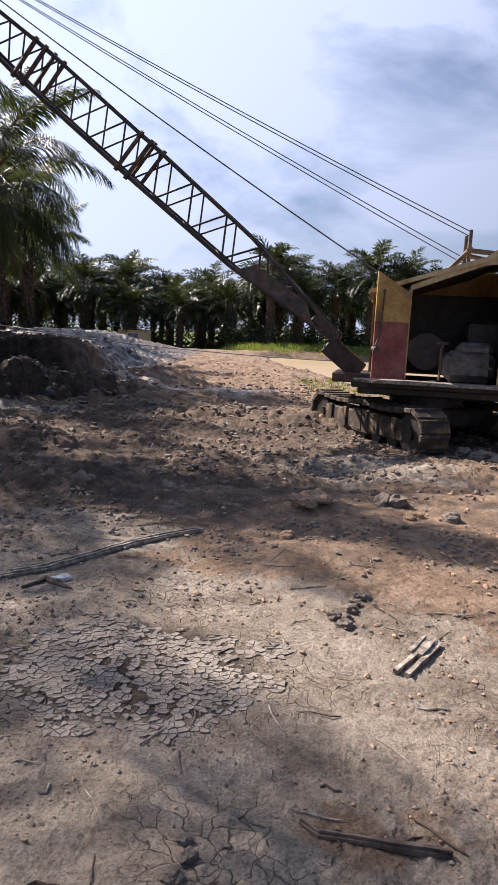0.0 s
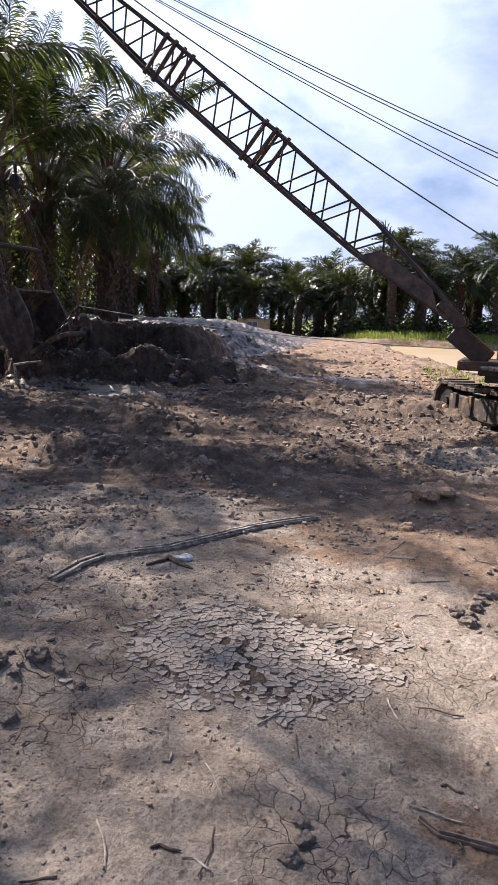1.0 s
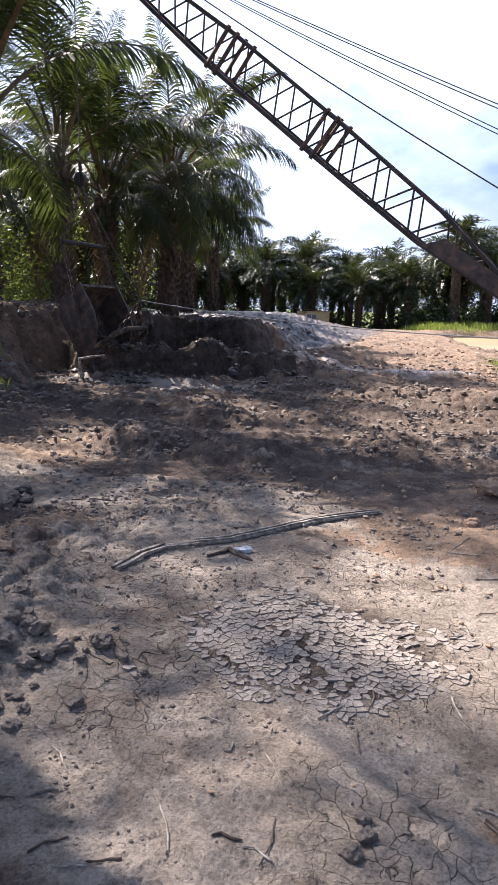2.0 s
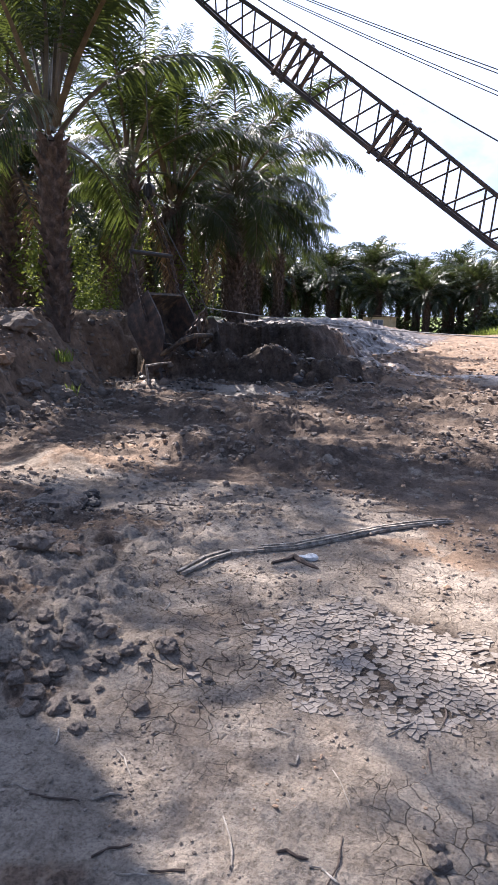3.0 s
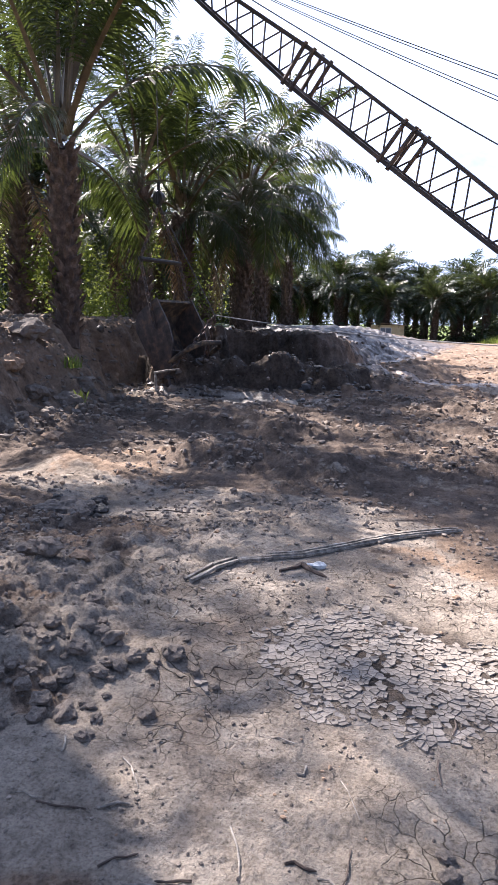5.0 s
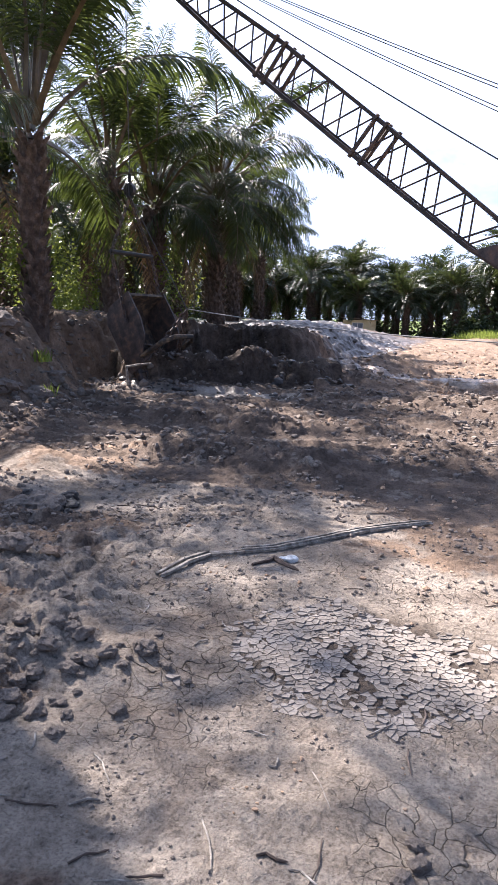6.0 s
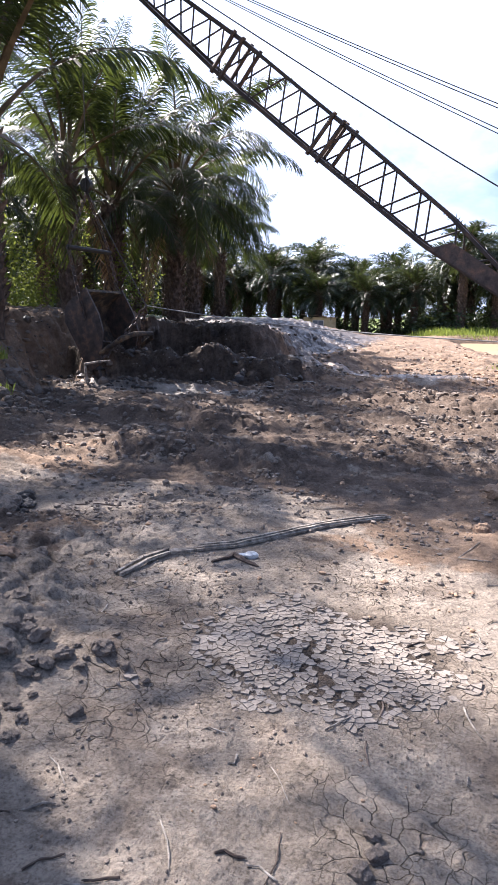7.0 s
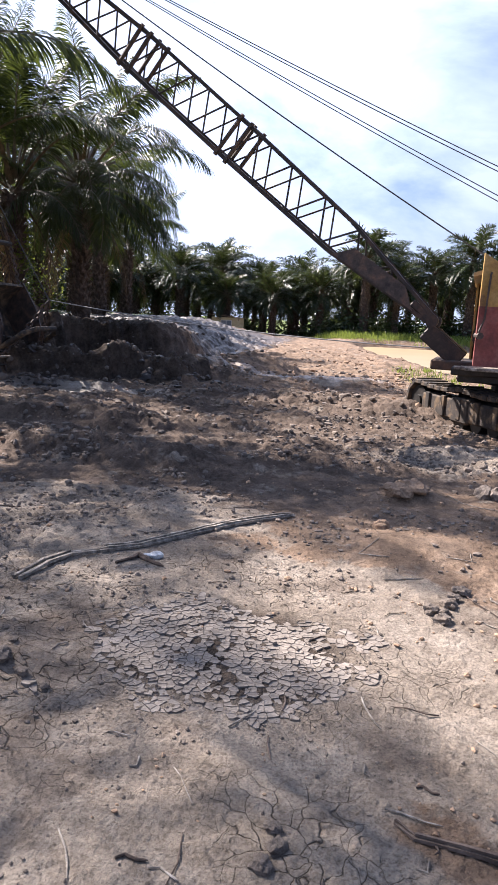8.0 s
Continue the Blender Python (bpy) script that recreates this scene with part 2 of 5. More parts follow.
M_WHITE = worn("white_paint", (0.75, 0.75, 0.73), (0.55, 0.54, 0.5), (0.82, 0.82, 0.8), 8.0, 0.5)
m_w, n_w, l_w, b_w = material("pond_water", 0.3)
l_w.new(ramp(n_w, l_w, noise_node(n_w, l_w, 0.25, 3), (0.3, (0.38, 0.29, 0.17)), (0.7, (0.44, 0.35, 0.22))), b_w.inputs["Base Color"])
bump(n_w, l_w, b_w, noise_node(n_w, l_w, 2.5, 3), 0.03, 0.02)
M_WATER = m_w


# ---- building helpers ----
def mesh_of(name, verts, faces, mats=(), smooth=False):
    me = bpy.data.meshes.new(name)
    me.from_pydata(verts, [], faces)
    for m in mats:
        me.materials.append(m)
    if smooth:
        me.polygons.foreach_set("use_smooth", [True] * len(me.polygons))
    return me


def finish(bm, name, mat, smooth=False):
    bmesh.ops.recalc_face_normals(bm, faces=bm.faces)
    me = bpy.data.meshes.new(name)
    for f in bm.faces:
        f.smooth = smooth
    bm.to_mesh(me)
    bm.free()
    me.materials.append(mat)
    return me


def part(name, bm, mat, parent=None, label="", smooth=False):
    """Links a bmesh as one mesh object under a thing or a part."""
    ob = new(name, finish(bm, name, mat, smooth))
    ob.parent = parent
    return tagged(ob, label)


def box(bm, centre, size, turn=None, bevel=0.0):
    """A bevelled block."""
    m = Matrix.Translation(centre) @ (turn or Matrix()) @ Matrix.Diagonal((*size, 1))
    r = bmesh.ops.create_cube(bm, size=1.0, matrix=m)
    if bevel:
        edges = list({e for v in r["verts"] for e in v.link_edges})
        bmesh.ops.bevel(bm, geom=edges, offset=bevel, segments=1, affect="EDGES")


def tube(bm, p, q, r0, r1=None, seg=8):
    """A round bar from p to q."""
    p, q = Vector(p), Vector(q)
    d = q - p
    m = Matrix.Translation((p + q) / 2) @ d.to_track_quat("Z", "Y").to_matrix().to_4x4()
    bmesh.ops.create_cone(bm, cap_ends=True, segments=seg, radius1=r0, radius2=r0 if r1 is None else r1, depth=d.length, matrix=m)


def bent(bm, pts, radii, seg=6):
    """A tube that follows a line of points."""
    pts = [Vector(p) for p in pts]
    if isinstance(radii, (int, float)):
        radii = [radii] * len(pts)
    rings, side = [], None
    for i, p in enumerate(pts):
        d = (pts[min(i + 1, len(pts) - 1)] - pts[max(i - 1, 0)]).normalized()
        if side is None:
            side = d.orthogonal().normalized()
        side = (side - d * side.dot(d)).normalized()
        up = d.cross(side)
        rings.append([bm.verts.new(p + (side * math.cos(a) + up * math.sin(a)) * radii[i]) for a in (2 * math.pi * k / seg for k in range(seg))])
    for a, b in zip(rings, rings[1:]):
        for k in range(seg):
            bm.faces.new((a[k], a[(k + 1) % seg], b[(k + 1) % seg], b[k]))
    bm.faces.new(rings[0][::-1])
    bm.faces.new(rings[-1])


def plate(bm, outline, thick, m):
    """A flat sheet: an outline in x and y, made thick along z, set by m."""
    low = [bm.verts.new(m @ Vector((x, y, 0))) for x, y in outline]
    high = [bm.verts.new(m @ Vector((x, y, thick))) for x, y in outline]
    bm.faces.new(low[::-1])
    bm.faces.new(high)
    for i in range(len(low)):
        j = (i + 1) % len(low)
        bm.faces.new((low[i], low[j], high[j], high[i]))


def thing(name, label, category, at=None, group="", kind=""):
    ob = new(name)
    ob.empty_display_size = 0.2
    if at is not None:
        ob.matrix_world = at
    return tagged(ob, label, category, group, kind)


# ---- terrain ----
def hashed(i, j, seed):
    h = np.sin(i * 127.1 + j * 311.7 + seed * 74.7) * 43758.5453
    return h - np.floor(h)


def vnoise(x, y, seed=0):
    i, j = np.floor(x), np.floor(y)
    u, v = x - i, y - j
    u, v = u * u * (3 - 2 * u), v * v * (3 - 2 * v)
    a, b = hashed(i, j, seed), hashed(i + 1, j, seed)
    c, d = hashed(i, j + 1, seed), hashed(i + 1, j + 1, seed)
    return (a * (1 - u) + b * u) * (1 - v) + (c * (1 - u) + d * u) * v - 0.5


def fbm(x, y, octaves, seed=0, gain=0.5):
    s, a = 0.0, 1.0
    for k in range(octaves):
        s = s + a * vnoise(x + 17.3 * k, y - 9.1 * k, seed + k)
        x, y, a = x * 2.03, y * 2.03, a * gain
    return s


def lumps(x, y, seed=0):
    """Heaped clods: rounded cells of uneven height."""
    i, j = np.floor(x), np.floor(y)
    best = np.zeros_like(x)
    for di in (-1, 0, 1):
        for dj in (-1, 0, 1):
            a, b = i + di, j + dj
            px, py = a + hashed(a, b, seed), b + hashed(a, b, seed + 5)
            r = 0.35 + 0.6 * hashed(a, b, seed + 9)
            d2 = ((x - px) ** 2 + (y - py) ** 2) / (r * r)
            best = np.maximum(best, np.sqrt(np.clip(1 - d2, 0, 1)) * r)
    return best


def step(x, lo, hi):
    t = np.clip((x - lo) / (hi - lo), 0, 1)
    return t * t * (3 - 2 * t)


def blob(x, y, cx, cy, rx, ry, turn=0.0, soft=0.5):
    c, s = math.cos(radians(turn)), math.sin(radians(turn))
    u, v = (x - cx) * c + (y - cy) * s, -(x - cx) * s + (y - cy) * c
    return 1 - step(np.sqrt((u / rx) ** 2 + (v / ry) ** 2), 1 - soft, 1 + soft)


def ridge(x, y, ax, ay, bx, by, half):
    """1 on the line from a to b, falling to 0 at half its breadth."""
    dx, dy = bx - ax, by - ay
    t = np.clip(((x - ax) * dx + (y - ay) * dy) / (dx * dx + dy * dy), 0, 1)
    return 1 - step(np.hypot(x - ax - t * dx, y - ay - t * dy), 0.1 * half, half)


POND_Z = -0.35


def pond_mask(x, y):
    shore = np.interp(y, [17, 20, 24, 28, 32, 38, 46, 54, 60], [9.0, 5.5, 4.2, 3.4, 2.9, 2.3, 1.6, 0.8, 1.5])
    shore = shore + 0.6 * fbm(y * 0.5, y * 0, 3, 41) + 0.3 * fbm(x * 1.2, y * 1.2, 3, 44)
    return step(x - shore, -0.5, 2.2) * step(y, 18.0, 21.0) * (1 - step(y, 59.5, 63.5))


def height(x, y):
    wob = fbm(x * 0.35, y * 0.35, 4, 3)
    z = 0.10 * wob * step(np.hypot(x, y), 3, 9)
    z = z + 0.25 * step(y, 40, 75)
    # the bank that carries the palms, and the raised field behind the pit
    foot = np.interp(y, [-5, 8, 11, 12.5, 15, 18, 19, 20.3, 22, 30, 45, 70], [-6.5, -6.6, -7.0, -8.0, -8.4, -8.2, -6.8, -4.9, -4.3, -3.2, -4.0, -6.0])
    wide = np.interp(y, [0, 11, 13, 18, 19, 21, 24, 34, 60], [1.7, 1.5, 1.0, 0.9, 0.6, 0.7, 2.0, 5.0, 8.0])
    bank = step((foot + 0.45 * fbm(x * 0.7, y * 0.7, 3, 8) + 0.22 * fbm(x * 2.6, y * 2.6, 3, 18) - x) / wide, 0, 1)
    top = np.interp(y, [0, 9, 16, 18.3, 19.4, 24, 50, 70], [1.32, 1.38, 1.48, 1.42, 1.04, 1.0, 1.15, 0.7])
    z = z * (1 - bank) + bank * (top + 0.16 * wob)
    # gullies raked down the bank's face
    z = z - 0.13 * np.abs(fbm(x * 1.5 + y * 4.0, y * 1.2 - x * 3.2, 3, 19)) * 4 * bank * (1 - bank) * step(y, 11, 13)
    # the pit and the steep lip that closes it towards the wet ground
    pit = blob(x + 0.55 * fbm(x * 1.6, y * 1.6, 4, 181), y + 0.55 * fbm(x * 1.6, y * 1.6, 4, 183), -6.35, 17.5, 2.15, 2.25, 12, 0.12)
    z = z - pit * (0.75 + z)
    tl = np.clip(((x + 7.5) * 3.8 + (y - 13.75) * 1.7) / (3.8 ** 2 + 1.7 ** 2), 0, 1)
    off = np.hypot(x + 7.5 - 3.8 * tl, y - 13.75 - 1.7 * tl) + 0.5 * fbm(x * 1.9, y * 1.9, 4, 185)
    lip = 1 - step(off, 0.3, 0.72)
    z = z + lip * (0.6 + 0.35 * fbm(x * 1.6, y * 1.6, 4, 12)) * (1 - 0.3 * step(x, -5.0, -3.6))
    cut = ridge(x, y, -3.9, 17.2, -2.4, 19.5, 1.7)
    z = z + cut * 0.42 + 0.22 * ridge(x, y, -3.0, 16.5, 0.4, 17.6, 1.5)
    # low heaps thrown up by the tracks
    z = z + 0.16 * ridge(x, y, -0.9, 13.2, 1.2, 12.2, 0.9) + 0.12 * ridge(x, y, -4.6, 9.6, -3.1, 9.2, 0.8)
    z = z + 0.10 * ridge(x, y, -3.4, 7.4, -2.0, 7.1, 0.7) + 0.08 * ridge(x, y, -2.4, 2.6, -1.6, 2.8, 0.5)
    z = z + 0.07 * ridge(x, y, 0.6, 5.0, 1.5, 5.5, 0.6) + 0.08 * ridge(x, y, 0.6, 6.5, 0.9, 6.5, 0.35) + 0.07 * ridge(x, y, 2.0, 8.2, 4.2, 8.3, 0.5)
    z = z + 0.10 * ridge(x, y, -5.2, 6.6, -4.6, 6.2, 0.5)
    z = z - 1.6 * step(y, 57, 65) * (1 - step(x, -6, 0))
    pond = pond_mask(x, y)
    z = z - pond * (1.3 + z)
    # far shore
    z = z + 0.3 * step(y, 62, 66) * step(x, -4, 3)
    return z


def churn(x, y):
    """How rough the surface is: smooth silt near, clods farther on and along the tracks."""
    r = 0.2 + 0.55 * step(y, 6.2, 8.2) + 0.35 * step(fbm(x * 0.45, y * 0.6, 3, 21), -0.05, 0.3)
    r = r * (1 - 0.85 * blob(x, y, -0.6, 3.2, 1.6, 1.5, 0, 0.4))
    r = r * (1 - 0.55 * blob(x, y, 2.2, 6.0, 2.2, 2.2, 0, 0.4))
    r = r + 1.0 * blob(x, y, -2.5, 2.7, 0.8, 0.9, 0, 0.4) + 0.6 * blob(x, y, -3.4, 4.0, 1.4, 0.6, 0, 0.5)
    r = r + 0.8 * ridge(x, y, -0.9, 13.2, 1.4, 12.2, 1.2) + 0.7 * ridge(x, y, -4.6, 9.6, -2.9, 9.2, 1.0) + 0.7 * ridge(x, y, -3.6, 7.5, -1.8, 7.0, 0.8)
    r = r + 0.9 * blob(x, y, -6.5, 16.0, 4.0, 5.0, 0, 0.3) + 0.5 * step(-x, 5.5, 7.5)
    r = r * (1 - 0.75 * blob(x, y, -5.4, 12.4, 1.9, 0.8, 14, 0.35))
    return np.clip(r * (1 - pond_mask(x, y)), 0, 1.5)


def relief(x, y):
    c = churn(x, y)
    d = np.hypot(x, y)
    big = lumps(x * 2.6, y * 2.6, 2) * 0.12 * step(c, 0.75, 1.3)
    # crumbled clods in three sizes, each lying in patches
    mid = lumps(x * 7.0, y * 7.0, 31) * 0.046 * step(c, 0.25, 1.0) * step(fbm(x * 1.1, y * 1.7, 3, 52), -0.22, 0.15)
    small = lumps(x * 13.0, y * 13.0, 35) * 0.034 * step(c, 0.12, 0.7) * step(fbm(x * 1.5 + 7, y * 2.1, 3, 55), -0.25, 0.1)
    fine = lumps(x * 27.0, y * 27.0, 61) * 0.015 * (0.2 + c) * (1 - step(d, 8, 13)) * step(fbm(x * 2.4, y * 2.4, 2, 57), -0.2, 0.2)
    drag = 0.05 * np.abs(fbm(x * 0.9 + 0.3 * y, y * 4.5, 4, 97, 0.62)) * step(y, 5.2, 7.5) * (1 - step(d, 22, 30))
    near = 1 - step(d, 6, 11)
    heaps = lumps(x * 1.3, y * 1.3, 171) * 0.13 * step(y, 17, 21) * (1 - 0.5 * step(x, -2.5, 0.5)) * (1 - pond_mask(x, y)) + lumps(x * 3.4, y * 3.4, 173) * 0.06 * blob(x, y, -6.0, 14.4, 3.0, 1.6, 22, 0.3)
    heaps = heaps + (lumps(x * 2.4, y * 2.4, 191) * 0.07 + lumps(x * 5.5, y * 5.5, 193) * 0.06) * step(-x, 5.6, 6.8) * (1 - step(y, 20, 23))
    heaps = heaps + (lumps(x * 3.3, y * 2.2, 195) * 0.13 + lumps(x * 7.0, y * 4.0, 197) * 0.05) * step(y, 20.5, 22) * (1 - step(x, -4.5, -2.5)) * (1 - step(y, 50, 60))
    crumbs = 0.014 * np.clip(fbm(x * 22, y * 22, 3, 101, 0.7), 0, 1) * near + 0.045 * np.abs(fbm(x * 5.5, y * 5.5, 5, 103, 0.66)) * np.clip(c, 0.1, 1)
    return heaps + big + mid + small + fine + drag + crumbs + 0.02 * c * fbm(x * 3.1, y * 3.1, 3, 77, 0.6) + 0.015 * fbm(x * 1.7, y * 1.7, 3, 88)


def ground_z(x, y):
    a, b = np.array([float(x)]), np.array([float(y)])
    return float((height(a, b) + relief(a, b))[0])


# one sheet: close-meshed in front, open towards the horizon
turns = np.concatenate([np.linspace(-180, -48, 34)[:-1], np.linspace(-48, 34, 780), np.linspace(34, 180, 38)[1:-1]])
rings = np.concatenate([np.linspace(0.0, 1.3, 6)[1:-1], np.geomspace(1.3, 45, 960), np.geomspace(45, 110, 90)[1:], np.geomspace(110, 2500, 24)[1:]])
TT, RR = np.meshgrid(np.radians(turns), rings, indexing="ij")
GX, GY = RR * np.sin(TT), RR * np.cos(TT)
GZ = height(GX, GY) + relief(GX, GY) * (1 - 0.5 * step(RR, 40, 70))
nt_, nr_ = GX.shape
co = np.concatenate([np.stack([GX, GY, GZ], -1).reshape(-1, 3), [[0, 0, float(GZ[:, 0].mean())]]])
a_ = np.arange(nt_)[:, None] * nr_ + np.arange(nr_ - 1)[None]
b_ = ((np.arange(nt_) + 1) % nt_)[:, None] * nr_ + np.arange(nr_ - 1)[None]
quads = np.stack([a_, a_ + 1, b_ + 1, b_], -1).reshape(-1, 4)
fan = np.stack([np.arange(nt_) * nr_, ((np.arange(nt_) + 1) % nt_) * nr_, np.full(nt_, nt_ * nr_)], -1)[:, ::-1]
gm = bpy.data.meshes.new("ground")
gm.vertices.add(len(co))
gm.vertices.foreach_set("co", co.ravel())
gm.loops.add(quads.size + fan.size)
gm.loops.foreach_set("vertex_index", np.concatenate([quads[:, ::-1].ravel(), fan.ravel()]))
gm.polygons.add(len(quads) + len(fan))
gm.polygons.foreach_set("loop_start", np.concatenate([np.arange(len(quads)) * 4, quads.size + np.arange(len(fan)) * 3]))
gm.update(calc_edges=True)
gm.validate()
px_, py_ = co[:, 0], co[:, 1]


def zone(name, values):
    gm.attributes.new(name, "FLOAT", "POINT").data.foreach_set("value", np.clip(values, 0, 1).astype(np.float32))


pitish = blob(px_, py_, -5.9, 16.8, 2.6, 3.4, 16, 0.2) + ridge(px_, py_, -7.5, 13.75, -3.7, 15.45, 1.0)
sand_ = 0.85 * blob(px_, py_, 1.4, 5.2, 1.6, 1.4, 0, 0.5) + 0.3 * blob(px_, py_, 0.6, 2.4, 0.9, 0.5, 0, 0.6) + 0.35 * step(fbm(px_ * 0.5, py_ * 0.5, 3, 95), 0.0, 0.35)
sand_ = sand_ + 0.9 * step(py_, 14, 19) * step(px_, -4.2, -2.4) + 0.7 * ridge(px_, py_, -3.9, 16.2, -2.6, 18.5, 0.9) + 0.5 * blob(px_, py_, 3.5, 8.0, 2.5, 1.2, 0, 0.5)
sand_ = sand_ + 0.3 * (1 - step(py_, 5.0, 6.5)) + 0.45 * step(-px_, 6.2, 7.2) * (1 - step(py_, 17, 19)) + 0.8 * blob(px_, py_, 0.6, 2.1, 0.6, 0.35, 0, 0.5)
dry_and_glint_ = 0.85 * blob(px_, py_, -0.5, 3.3, 1.5, 1.0, 0, 0.5) + 0.25 * blob(px_, py_, -0.5, 2.3, 1.0, 0.4, 0, 0.6) + 0.4 * blob(px_, py_, 0.8, 2.95, 0.8, 0.25, 0, 0.5) + 0.6 * blob(px_, py_, -2.0, 5.3, 1.3, 0.7, 0, 0.5)
dry_and_glint_ = dry_and_glint_ + 0.5 * blob(px_, py_, 1.6, 8.4, 1.0, 0.7, 0, 0.5) + 0.45 * blob(px_, py_, -0.2, 1.8, 0.7, 0.3, 0, 0.5) + 0.4 * blob(px_, py_, -4.2, 5.6, 0.9, 0.5, 0, 0.5)
dry_and_glint_ = dry_and_glint_ + 0.55 * blob(px_, py_, -0.9, 3.0, 2.1, 1.5, 0, 0.35) + 0.35 * blob(px_, py_, 0.3, 1.9, 1.2, 0.6, 0, 0.5)
dry_and_glint_ = dry_and_glint_ + 0.15 * ridge(px_, py_, -3.0, 16.5, 0.8, 17.6, 1.2)
# wet clay and pond; also shade painted into pit walls and between silt plates
wet_and_shade_ = 1.1 * pitish * (1 - step(py_, 21.6, 22.6)) + 0.8 * step(py_, 21, 24) * (1 - step(px_, -6, -2)) * (1 - step(py_, 45, 60))
wet_and_shade_ = wet_and_shade_ + 0.8 * blob(px_, py_, -0.5, 3.15, 0.66, 0.52, -10, 0.4) + 0.2 * blob(px_, py_, -5.4, 12.4, 1.9, 0.75, 14, 0.35) + pond_mask(px_, py_)
grass_ = step(py_, 62, 65) * step(px_, -5, 1) + step(np.hypot(px_, py_), 90, 100) + 0.55 * step(-px_, 11, 14) 
dry_and_glint_ = dry_and_glint_ * (1 - 0.6 * blob(px_, py_, -2.2, 2.6, 0.8, 0.6, 0, 0.4))
# last term pales the wet flat before the pit, sun glint put into colour
dry_and_glint_ = dry_and_glint_ * (1 - 0.8 * blob(px_, py_, 0.6, 2.1, 0.55, 0.3, 0, 0.5)) + 0.6 * blob(px_, py_, -5.4, 12.4, 1.9, 0.75, 14, 0.35)
zone("sand", sand_)
zone("dry", dry_and_glint_)
zone("wet", wet_and_shade_)
zone("grass", grass_)
zone("slick", blob(px_, py_, -5.4, 12.5, 1.9, 0.8, 14, 0.35) + 0.8 * step(py_, 21, 24) * (1 - step(px_, -6, -2)) * (1 - step(py_, 45, 60)) + 0.7 * ridge(px_, py_, -3.0, 17.0, 0.8, 17.8, 1.0))
gm.materials.append(M_EARTH)
gm.polygons.foreach_set("use_smooth", [True] * len(gm.polygons))
ground = tagged(new("ground", gm), "bare churned clay, dried grey silt and orange sandy earth", "ground", kind="structure")

water_mesh = mesh_of("water", [(1.0, 17, POND_Z), (60, 17, POND_Z), (60, 66, POND_Z), (1.0, 66, POND_Z)], [(0, 1, 2, 3)], [M_WATER])
tagged(new("water", water_mesh), "still muddy brown pond beside the dug field", "water", kind="structure")


# ---- oil palms ----
def frond_geometry(length, rise, droop, leaflets, leaf_len, leaf_wide, rng, bare=0.16, twist=0.0, segs=2, lift=(-0.25, 0.45)):
    """A pinnate frond from the origin along +x: a curved stalk and two combs of folded, drooping leaflets."""
    verts, faces, mats = [], [], []
    n = 12
    line, tang = [Vector((0, 0, 0))], []
    for k in range(n):
        a = radians(rise) - radians(droop) * ((k + 0.5) / n) ** 1.35
        d = Vector((math.cos(a), twist * (k / n) ** 2, math.sin(a))).normalized()
        tang.append(d)
        line.append(line[-1] + d * length / n)
    tang.append(tang[-1])
    # stalk: three-cornered, broad at the base
    for k, (p, d) in enumerate(zip(line, tang)):
        r = 0.055 * (1 - k / n) ** 1.2 * length / 5 + 0.006
        side = Vector((-d.y, d.x, 0)).normalized()
        up = side.cross(d)
        for q in (side * r * 1.2 + up * r * 0.5, -side * r * 1.2 + up * r * 0.5, up * -r):
            verts.append(p + q)
    for k in range(n):
        for e in range(3):
            faces.append((3 * k + e, 3 * k + (e + 1) % 3, 3 * k + 3 + (e + 1) % 3, 3 * k + 3 + e))
            mats.append(1)
    for i in range(leaflets):
        for sgn in (-1, 1):
            s = bare + (1 - bare) * (i + rng.random()) / leaflets
            k = min(int(s * n), n - 1)
            p = line[k].lerp(line[k + 1], s * n - k)
            d = tang[k]
            side = Vector((-d.y, d.x, 0)).normalized() * sgn
            up = side.cross(d) * sgn
            u = (s - bare) / (1 - bare)
            ll = leaf_len * (0.35 + 0.75 * math.sin(math.pi * min(1, 0.12 + 0.85 * u))) * rng.uniform(0.85, 1.1)
            rise_by = rng.uniform(*lift)
            way = (side * (1.0 - 0.45 * u) + d * (0.45 + 0.6 * u) + up * rise_by).normalized()
            wide = leaf_wide * (0.7 + 0.3 * math.sin(math.pi * u))
            w = d * wide * 0.5
            q = p.copy()
            b0 = len(verts)
            verts += [p - w * 0.6, p + w * 0.6]
            for j in range(1, segs):
                q = q + way * ll / segs
                way = (way + Vector((0, 0, -0.35 - 0.35 * rng.random()))).normalized()
                verts += [q - w, q + w]
            q = q + way * ll / segs
            verts.append(q)
            for j in range(segs - 1):
                c = b0 + 2 * j
                faces.append((c, c + 1, c + 3, c + 2))
                mats.append(0)
            c = b0 + 2 * (segs - 1)
            faces.append((c, c + 1, c + 2))
            mats.append(0)
    return verts, faces, mats


def frond_mesh(name, leaf, stalk, *args, **kw):
    v, f, m = frond_geometry(*args, **kw)
    me = mesh_of(name, v, f, [leaf, stalk])
    me.polygons.foreach_set("material_index", m)
    return me


